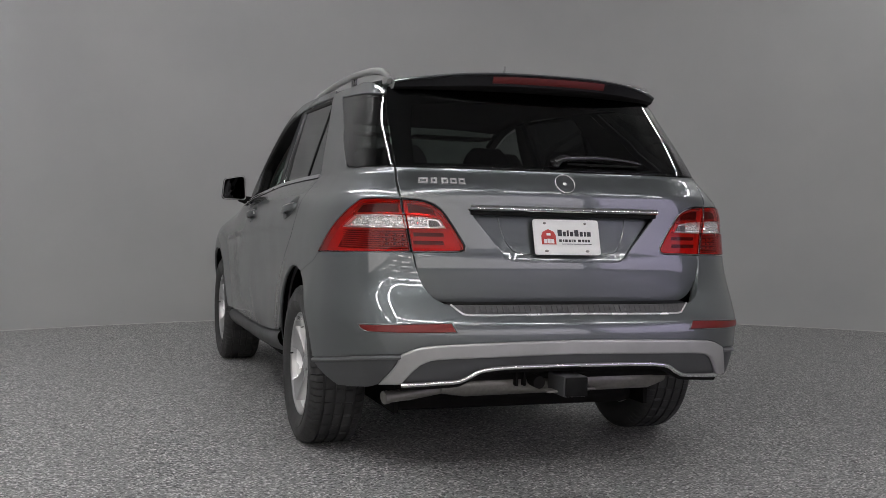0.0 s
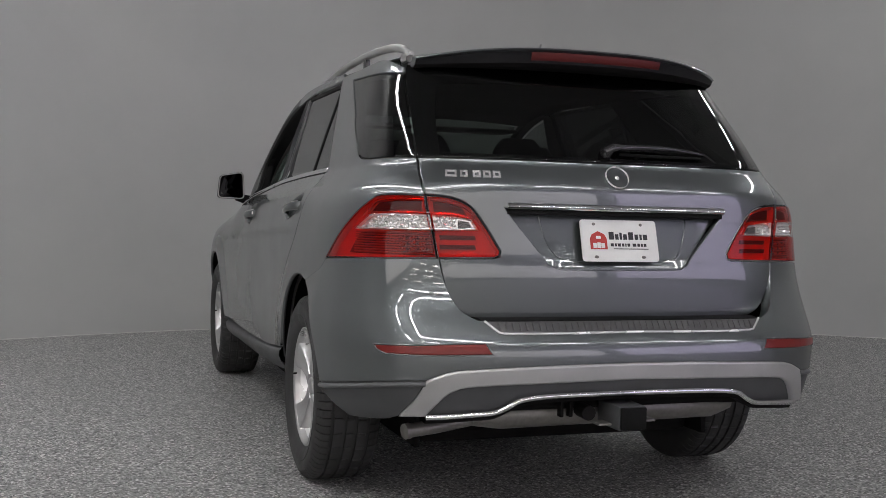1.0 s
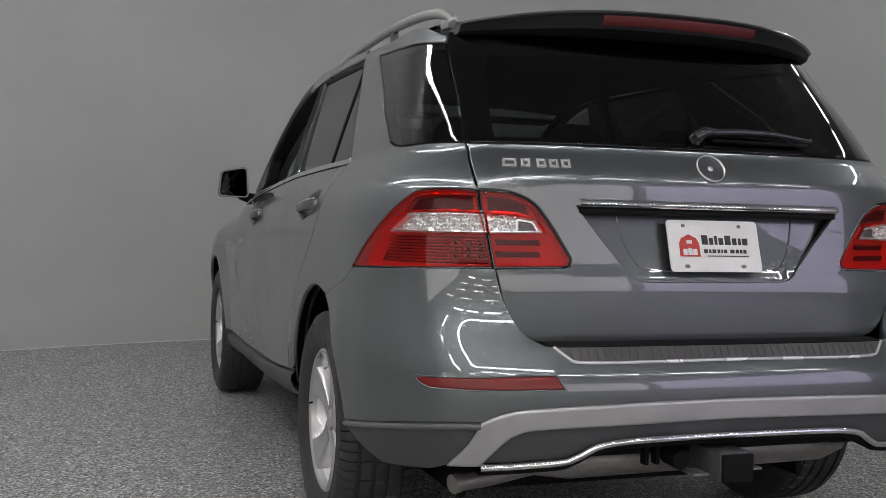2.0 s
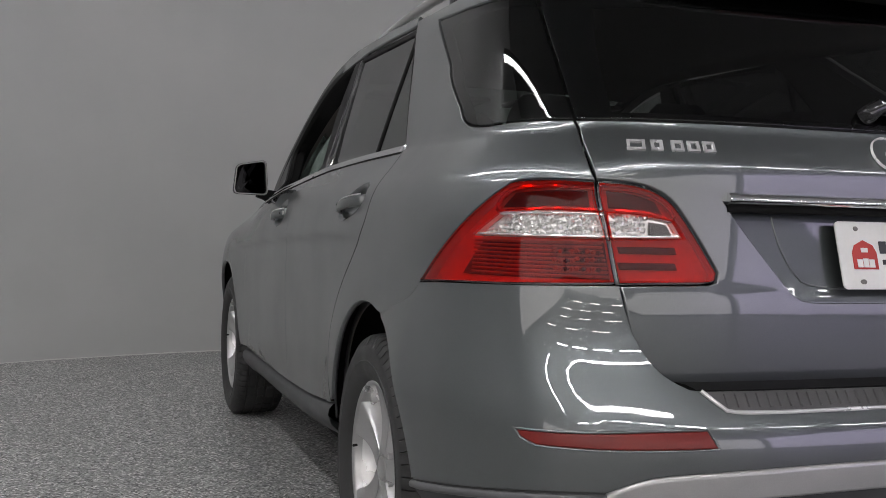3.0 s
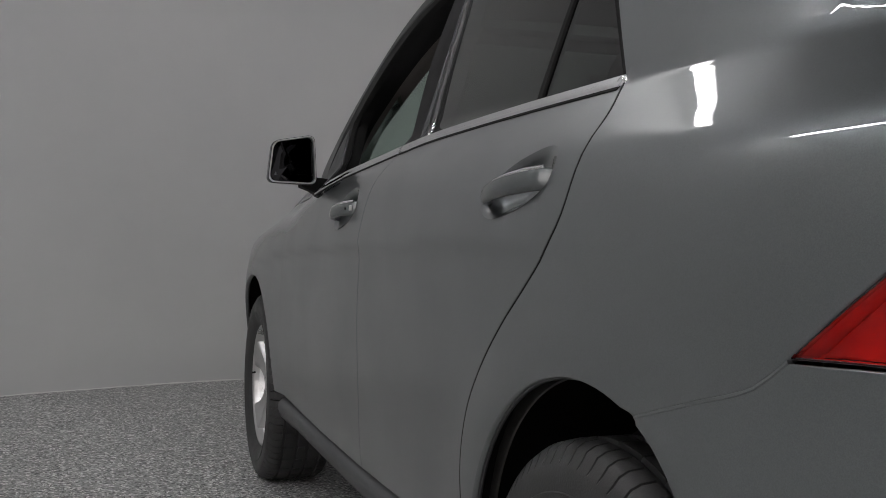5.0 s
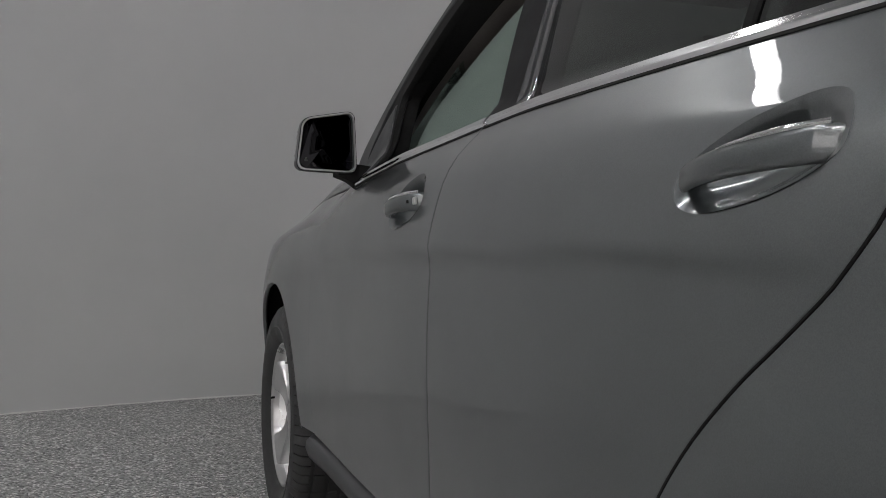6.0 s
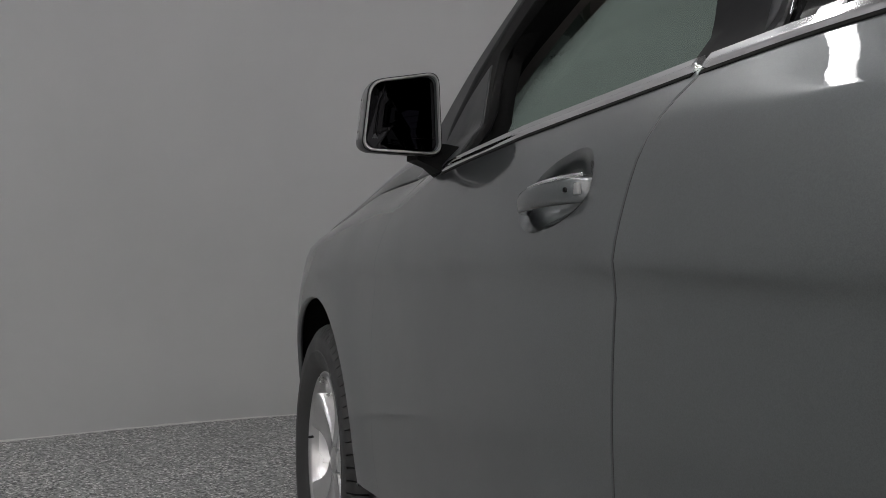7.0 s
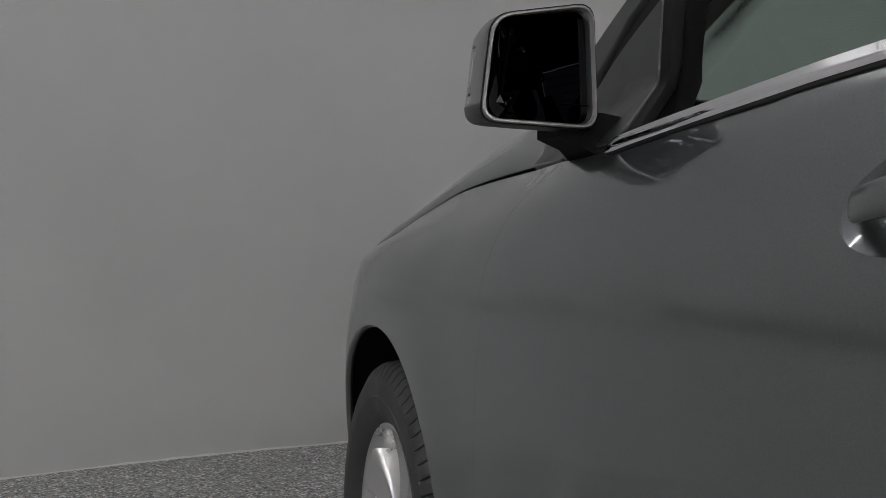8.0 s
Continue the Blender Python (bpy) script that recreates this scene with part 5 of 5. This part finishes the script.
part("tailpipe", tube([(-.755, -1.00, .345), (-.66, -.99, .352), (-.50, -.96, .372), (-.40, -.93, .385)], [.024, .024, .026, .028], 14, cap=False), STEEL, muffler, "steel tailpipe")
part("tailpipe_tip", tube([(-.772, -1.005, .343), (-.752, -1.000, .345)], .027, 14), STEEL, muffler)
part("rear_axle_beam", tube([(-.70, REAR_AXLE, .36), (-.3, REAR_AXLE - .04, .33), (.3, REAR_AXLE - .04, .33), (.70, REAR_AXLE, .36)], .045, 12), UNDER, body)
hitch = part("tow_receiver", box((.105, .16, .085), (-.030, -1.16, .402), .008), DARKTRIM, body, "dark grey tow receiver with a cap")
part("receiver_cap", box((.098, .012, .078), (-.030, -1.246, .402), .006), RUBBER, hitch)
part("cross_tube", tube([(-.55, -1.02, .43), (.55, -1.02, .43)], .03, 12), UNDER, hitch)
part("socket", tube([(-.16, -1.10, .415), (-.16, -1.17, .412)], .026, 12), UNDER, hitch, "black trailer socket")
part("chain_plate", box((.05, .07, .008), (.055, -1.17, .385), .003), STEEL, hitch)
part("chain_plate", box((.05, .07, .008), (-.115, -1.17, .378), .003), STEEL, hitch)
for x in (-.20, -.235):
    part("bracket", box((.012, .03, .06), (x, -1.10, .42), .003), UNDER, hitch)

# ---------------------------------------------------------------- wheels
TYRE_R, RIM_R = .374, .246


def wheel_mesh(parent_name="wheel"):
    """A wheel with its outer face towards -x, axle at the origin."""
    face = revolve([(-.098, RIM_R - .004), (-.105, RIM_R - .002), (-.108, RIM_R - .006), (-.107, RIM_R - .012), (-.098, RIM_R - .018), (-.080, RIM_R - .022)], 96)
    wheel = part(parent_name, face, ALLOY, None, "silver five-spoke alloy wheel", edge_angle=50)
    part("rim_barrel", revolve([(-.080, RIM_R - .022), (-.04, RIM_R - .034), (.04, RIM_R - .050), (.09, RIM_R - .03), (.105, RIM_R)], 96), BARREL, wheel, "bright inside of the rim")
    # tyre with grooves and shoulder blocks
    prof = [(.105, RIM_R - .004), (.120, .262), (.130, .290), (.131, .315), (.125, .342), (.113, .362), (.100, .370), (.078, .3735), (.076, .366), (.066, .366), (.064, .374),
            (.030, .3745), (.028, .366), (.016, .366), (.014, .3745), (-.014, .3745), (-.016, .366), (-.028, .366), (-.030, .3745), (-.064, .374), (-.066, .366), (-.076, .366),
            (-.078, .3735), (-.100, .370), (-.113, .362), (-.121, .348), (-.127, .338), (-.1285, .334), (-.130, .318), (-.1295, .300), (-.1315, .298), (-.1300, .292), (-.126, .275), (-.118, .258), (-.112, .250), (-.110, .2475), (-.104, RIM_R - .006)]
    block = set(i for i, (u, r) in enumerate(prof) if abs(u) > .077 and r > .345)
    inner = set(i for i, (u, r) in enumerate(prof) if abs(u) < .066 and r > .37)
    n = 432
    verts, faces = [], []
    for k in range(n):
        a = 2 * math.pi * (k - k % 6 + (0, .42, 1.6, 3.0, 4.4, 5.58)[k % 6]) / n
        for i, (u, r) in enumerate(prof):
            cut_here = (i in block and k % 6 == 0) or (i in inner and (k + (2 if u > 0 else 0)) % 12 == 0)
            rr = r - (.011 if cut_here and i in block else .007 if cut_here else 0)
            uu = u * (.985 if cut_here and abs(u) > .10 else 1)
            low = rr * math.cos(a)
            verts.append((uu + (math.copysign(.006, u) * ease(-.33, -.372, low) if abs(u) > .09 and r < .36 else 0), rr * math.sin(a), low))
    m = len(prof)
    for k in range(n):
        for i in range(m - 1):
            a, b = k * m + i, ((k + 1) % n) * m + i
            faces.append((a, a + 1, b + 1, b))
    mesh_object("tyre", verts, faces, TYRE, wheel, "black road tyre", edge_angle=35)
    # five broad spokes, each dished and split by a groove
    for k in range(5):
        rings = []
        for j in range(13):
            t = j / 12
            r = .045 + (RIM_R - .063) * t
            w = .031 + .004 * t + .036 * t ** 2.6
            face = -.084 - .018 * t + .010 * math.sin(t * math.pi)
            back = face + .070
            dish = .007 * math.sin(t * math.pi) + .001
            rings.append([(back, -w - .020, r), (face + .012, -w * 1.0, r), (face + .004, -w * .95, r), (face, -w * .86, r), (face + dish * .6, -w * .5, r), (face + dish, -w * .10, r),
                          (face + dish, w * .10, r), (face + dish * .6, w * .5, r), (face, w * .86, r), (face + .004, w * .95, r), (face + .012, w * 1.0, r), (back, w + .020, r)])
        bm = loft(rings)
        bm.transform(pose(0, 0, 0, 72 * k + 10))
        part("spoke", bm, ALLOY, wheel, edge_angle=50)
    hub = revolve([(-.02, .062), (-.066, .064), (-.078, .058), (-.080, .046), (-.076, .036)], 48)
    part("hub", hub, ALLOY, wheel)
    cap = revolve([(-.074, .036), (-.084, .034), (-.087, .028), (-.0885, .012), (-.089, .0005)], 40)
    part("hub_cap", cap, SATIN, wheel, "plain round hub cap")
    for k in range(5):
        bm = bmesh.new()
        bmesh.ops.create_cone(bm, segments=6, radius1=.0095, radius2=.0085, depth=.018, cap_ends=True)
        bm.transform(pose(0, 0, 0, 72 * k + 46) @ Matrix.Translation((-.067, 0, .052)) @ pose(0, 0, 0, 0, -90, 0))
        part("wheel_bolt", bm, STEEL, wheel, smooth=False)
        bm = revolve([(-.066, .0125), (-.0785, .0135), (-.0785, .0155), (-.066, .016)], 20)
        bm.transform(pose(0, 0, 0, 72 * k + 46) @ Matrix.Translation((0, 0, .052)))
        part("bolt_seat", bm, ALLOY, wheel)
    disc = revolve([(.0, .05), (-.012, .06), (-.012, .168), (.012, .168), (.012, .06)], 64)
    part("brake_disc", disc, STEEL, wheel, "grey steel brake disc")
    valve = tube([(-.100, .0, .212), (-.113, .0, .208)], .004, 8)
    valve.transform(pose(0, 0, 0, -84))
    part("valve", valve, RUBBER, wheel)
    return wheel


wheel = wheel_mesh()
wheel.parent = car
WHEEL_X = .842
wheel.matrix_basis = pose(-WHEEL_X, REAR_AXLE, .370, 0)
for side, axle, spin in ((-1, FRONT_AXLE, 0), (1, REAR_AXLE, 40), (1, FRONT_AXLE, 5)):
    copy_thing(wheel, pose(side * WHEEL_X, axle, .370, spin, 0, 0 if side < 0 else 180))

# ---------------------------------------------------------------- mirrors and door handles
def rounded_quad(corners, r, n=6):
    """Corner points rounded off."""
    out = []
    k = len(corners)
    for i in range(k):
        p, a, b = Vector(corners[i]), Vector(corners[i - 1]), Vector(corners[(i + 1) % k])
        u, v = (a - p).normalized(), (b - p).normalized()
        s, e = p + u * r, p + v * r
        for j in range(n + 1):
            t = j / n
            out.append((1 - t) ** 2 * s + 2 * t * (1 - t) * p + t * t * e)
    return out


def door_mirror(side):
    quad = rounded_quad([(-1.068, 1.164), (-1.056, 1.294), (-.925, 1.318), (-.914, 1.160)], .024)
    cx, cz = -.993, 1.233
    flipx = lambda p: (p[0] if side < 0 else -p[0], p[1], p[2])
    # the housing leans forward at its outer end
    lean = lambda x: .22 * max(0.0, -x - 1.02)
    ring = lambda y, k, dx=0.0, dz=0.0: [flipx((cx + dx + (p.x - cx) * k, y + lean(p.x), cz + dz + (p.y - cz) * k)) for p in quad]
    shell = part("door_mirror", loft([ring(1.940, .93), ring(1.905, .94), ring(1.902, .985), ring(1.904, 1.03), ring(1.914, 1.045), ring(1.93, 1.050), ring(1.955, 1.035, .002), ring(1.985, .985, .003), ring(2.015, .87, .004),
                                      ring(2.035, .62, .014), ring(2.042, .32, .018)]), PAINT, car, "silver-grey door mirror", edge_angle=60)
    part("mirror_frame", loft([ring(1.9035, 1.025), ring(1.8985, 1.005), ring(1.8985, .975), ring(1.903, .955), ring(1.920, .945)], cap=False), SATIN, shell, "satin grey mirror frame")
    capped = lambda y, k, dx=0.0: [(p[0], p[1], min(p[2], 1.190)) for p in ring(y, k, dx)]
    part("lower_cap", loft([capped(1.908, 1.040), capped(1.914, 1.052), capped(1.93, 1.057), capped(1.955, 1.042, .002), capped(1.985, .992, .003), capped(2.015, .877, .004), capped(2.036, .63, .014)], cap=False), DEEPTRIM, shell, "black lower mirror cap", edge_angle=50)
    part("frame_groove", loft([ring(1.9055, 1.045), ring(1.9025, 1.040), ring(1.9025, 1.028), ring(1.9055, 1.024)], cap=False), RUBBER, shell, "dark joint round the frame")
    tilt = lambda r, y: [(p[0], y + .12 * (abs(cx) - abs(p[0])) + lean(-abs(p[0])), p[2]) for p in r]
    flat = lambda k: [flipx((cx + (p.x - cx) * k, 0, cz + (p.y - cz) * k)) for p in quad]
    part("mirror_glass", loft([tilt(flat(.955), 1.908), tilt(flat(.5), 1.908), tilt(flat(.02), 1.908)]), MIRROR, shell, "mirror glass", edge_angle=80)
    # a small grey warning mark in the glass
    y = 1.9065 + .12 * (.993 - 1.047) + lean(-1.047)
    mark = bmesh.new()
    pts = [(-1.052, 1.186), (-1.041, 1.186), (-1.0465, 1.196)]
    low = [mark.verts.new(flipx((x, y, z))) for x, z in pts]
    top = [mark.verts.new(flipx((x, y - .0008, z))) for x, z in pts]
    mark.faces.new(top)
    for i in range(3):
        mark.faces.new((low[i], low[(i + 1) % 3], top[(i + 1) % 3], top[i]))
    bmesh.ops.recalc_face_normals(mark, faces=mark.faces)
    part("warning_mark", mark, DARKTRIM, shell, smooth=False)
    # the indicator wraps the outer end between two dark joints
    side_at = lambda z: -1.067 + .012 * (z - 1.166) / .12
    for name, z0, z1, out, mat, label in (("indicator", 1.212, 1.258, .0035, CLEAR_LENS, "clear side indicator"), ("indicator_back", 1.214, 1.256, .0015, LAMP_GREY, "grey reflector of the indicator"),
                                          ("joint", 1.200, 1.204, .002, RUBBER, ""), ("joint", 1.263, 1.267, .002, RUBBER, "")):
        rings = []
        for y, dx in ((1.922, .010), (1.93, .003), (1.945, .0), (1.965, .001), (1.985, .006)):
            rings.append([flipx((side_at(z) + dx - o, y + .012, z)) for z, o in ((z0, -.006), (z0, out * .6), ((z0 + z1) / 2, out), (z1, out * .6), (z1, -.006))])
        part(name, loft(rings), mat, shell, label)
    part("mirror_foot", loft([[flipx(p) for p in r] for r in ([(-.955, 1.925, 1.150), (-.955, 1.925, 1.180), (-.955, 2.000, 1.180), (-.955, 2.000, 1.150)], [(-.925, 1.925, 1.138), (-.925, 1.925, 1.184), (-.920, 2.005, 1.182), (-.920, 2.005, 1.138)],
                                                         [(-.895, 1.918, 1.122), (-.895, 1.918, 1.182), (-.89, 2.03, 1.180), (-.892, 2.03, 1.124)], [(-.870, 1.915, 1.118), (-.858, 1.915, 1.176), (-.852, 2.04, 1.178), (-.870, 2.04, 1.118)])]), RUBBER, shell, "black mirror foot", edge_angle=30)


door_mirror(-1)
door_mirror(1)


def door_handle(h, side):
    """A pull handle over a rounded cup pressed into the door."""
    y_rear, y_front, z_rear, z_front = h
    f = lambda p: Vector((p[0] if side < 0 else -p[0], p[1], p[2]))
    ln = y_front - y_rear
    slope = (z_front - z_rear) / ln

    def proud(t):
        return -.016 + .044 * math.sin(max(.0, min(1.0, t)) * math.pi) ** .5

    rings = []
    for j in range(21):
        t = j / 20
        y, z = y_rear + .004 + (ln - .008) * t, z_rear + slope * ln * t
        w = half_width(y, z)
        hh = (.0185 - .006 * t) * (1 if 0 < j < 20 else .75)
        ring = []
        for k in range(16):
            a = 2 * math.pi * k / 16
            c, s = math.cos(a), math.sin(a)
            ring.append(f((-(w + proud(t) + .010 * math.copysign(abs(c) ** .7, c)), y, z + hh * math.copysign(abs(s) ** .7, s))))
        rings.append(ring)
    handle = part("door_handle", loft(rings), PAINT, car, "body-coloured door handle")
    rings = []
    for k in range(9):
        q = 1.05 - 1.04 * k / 8
        ring = []
        for i in range(48):
            yy, zz = cup_point(h, 2 * math.pi * i / 48, q)
            dip = (.0003 if q > 1 else .0) - .040 * (1 - min(1, q) ** 2) ** 1.15
            ring.append(f((-(half_width(yy, zz) + dip), yy, zz)))
        rings.append(ring)
    bm = loft(rings, cap=False)
    part("handle_cup", bm, PAINT, handle, "dished cup behind the handle")
    line = []
    for t in (0.02, .15, .3, .42, .52):
        y, z = y_rear + .004 + (ln - .008) * t, z_rear + slope * ln * t
        line.append(f((-(half_width(y, z) + proud(t) + .0075), y, z + .0175 - .008 * t)))
    part("chrome_insert", tube(line, [.003, .0035, .003, .002, .001], 8), CHROME, handle)
    return handle


for side in (-1, 1):
    door_handle(HANDLES[0], side)
    h = door_handle(HANDLES[1], side)
    if side < 0:
        for t, ln, hi, out, mat, name in ((.065, .016, .015, .0085, SATIN, "key_cover"), (.13, .007, .007, .0095, RUBBER, "key_slot")):
            y_r, y_f, z_r, z_f = HANDLES[1]
            y, z = y_r + (y_f - y_r) * t, z_r + (z_f - z_r) * t
            proud = -.016 + .044 * math.sin(t * math.pi) ** .5
            part(name, box((.006, ln, hi), (-(half_width(y, z) + proud + out - .003), y, z), .002, m=pose(0, 0, 0, -6, 0, 3)), mat, h)

# ---------------------------------------------------------------- interior
def seat(x, y, w, back_top=1.16, rest=True):
    """A leather seat with its headrest."""
    base = part("seat", box((w, .52, .16), (x, y + .28, .62), .06, 3), INTERIOR, car, "dark leather seat")
    prof = [(0.0, .66), (-.03, .80), (-.07, .98), (-.11, back_top - .04)]
    rings = []
    for i, (dy, z) in enumerate(prof):
        ww = w * (.94 if i < 2 else .86 if i == 2 else .66)
        rings.append([(x + ww / 2 * math.cos(a) * (1 if abs(math.cos(a)) < .7 else 1), y + dy + .075 * math.sin(a), z) for a in (2 * math.pi * k / 20 for k in range(20))])
    rings.append([(p[0] * .8 + x * .2, p[1], back_top) for p in rings[-1]])
    part("backrest", loft(rings), INTERIOR, base)
    if rest:
        rings = []
        for k in range(9):
            t = k / 8
            s = math.sin(math.pi * (.10 + .80 * t)) ** .45
            rings.append([(x + .125 * s * math.cos(a), y - .145 + .05 * s * math.sin(a), back_top + .05 + .20 * t) for a in (2 * math.pi * j / 18 for j in range(18))])
        part("headrest", loft(rings), INTERIOR, base)
        for dx in (-.05, .05):
            part("headrest_post", tube([(x + dx, y - .13, back_top - .03), (x + dx, y - .14, back_top + .08)], .006, 8), CHROME, base)
    return base


for x in (-.40, .40):
    seat(x, .78, .52, 1.20)
for x in (-.47, -.04, .40):
    seat(x, -.06, .44, 1.17)


def dash(u, v):
    x = -.78 + 1.56 * u
    a = v * math.pi * .62
    return Vector((x, 1.66 + .10 * math.cos(math.pi * u) ** 2 + .34 * math.sin(a) * 1.0, .80 + .31 * (1 - math.cos(a)) * .73))


grid_patch("dashboard", dash, 20, 10, INTERIOR, car, "dark soft dashboard", thick=.02)
hood = bmesh.new()
bmesh.ops.create_uvsphere(hood, u_segments=24, v_segments=12, radius=1)
hood.transform(Matrix.Translation((-.38, 1.70, 1.18)) @ Matrix.Diagonal((.15, .12, .10, 1)))
part("instrument_hood", hood, INTERIOR, car, "dark instrument hood")
rim_pts = [(-.40 + .188 * math.cos(a), 1.42 + .188 * math.sin(a) * .38, 1.015 + .188 * math.sin(a) * .92) for a in (2 * math.pi * k / 40 for k in range(41))]
wheel_in = part("steering_wheel", tube(rim_pts, .015, 10, cap=False), INTERIOR, car, "dark leather steering wheel")
part("wheel_hub", box((.13, .05, .12), (-.40, 1.435, 1.01), .02, 3), INTERIOR, wheel_in)
for a in (0, math.pi, -math.pi / 2):
    part("wheel_spoke", tube([(-.40 + .05 * math.cos(a), 1.43 + .05 * math.sin(a) * .38, 1.01 + .05 * math.sin(a)), (-.40 + .18 * math.cos(a), 1.42 + .18 * math.sin(a) * .38, 1.015 + .18 * math.sin(a) * .92)], .013, 8), INTERIOR, wheel_in)
part("column", tube([(-.40, 1.46, 1.0), (-.40, 1.80, .90)], .04, 12), INTERIOR, wheel_in)
for x in (-.32, .32):
    part("sun_visor", box((.52, .18, .02), (x, 1.37, 1.588), .008), TRIM_IN, car, "folded brown-grey sun visor")
part("inner_mirror", box((.22, .03, .06), (0, 1.56, 1.50), .012), GLOSSBLACK, car)
part("load_cover", box((1.30, .66, .02), (0, -.52, 1.02), .006), INTERIOR, car, "dark load-space cover")
part("bulkhead", box((1.55, .06, .55), (0, 2.12, .78), .01), UNDER, car)
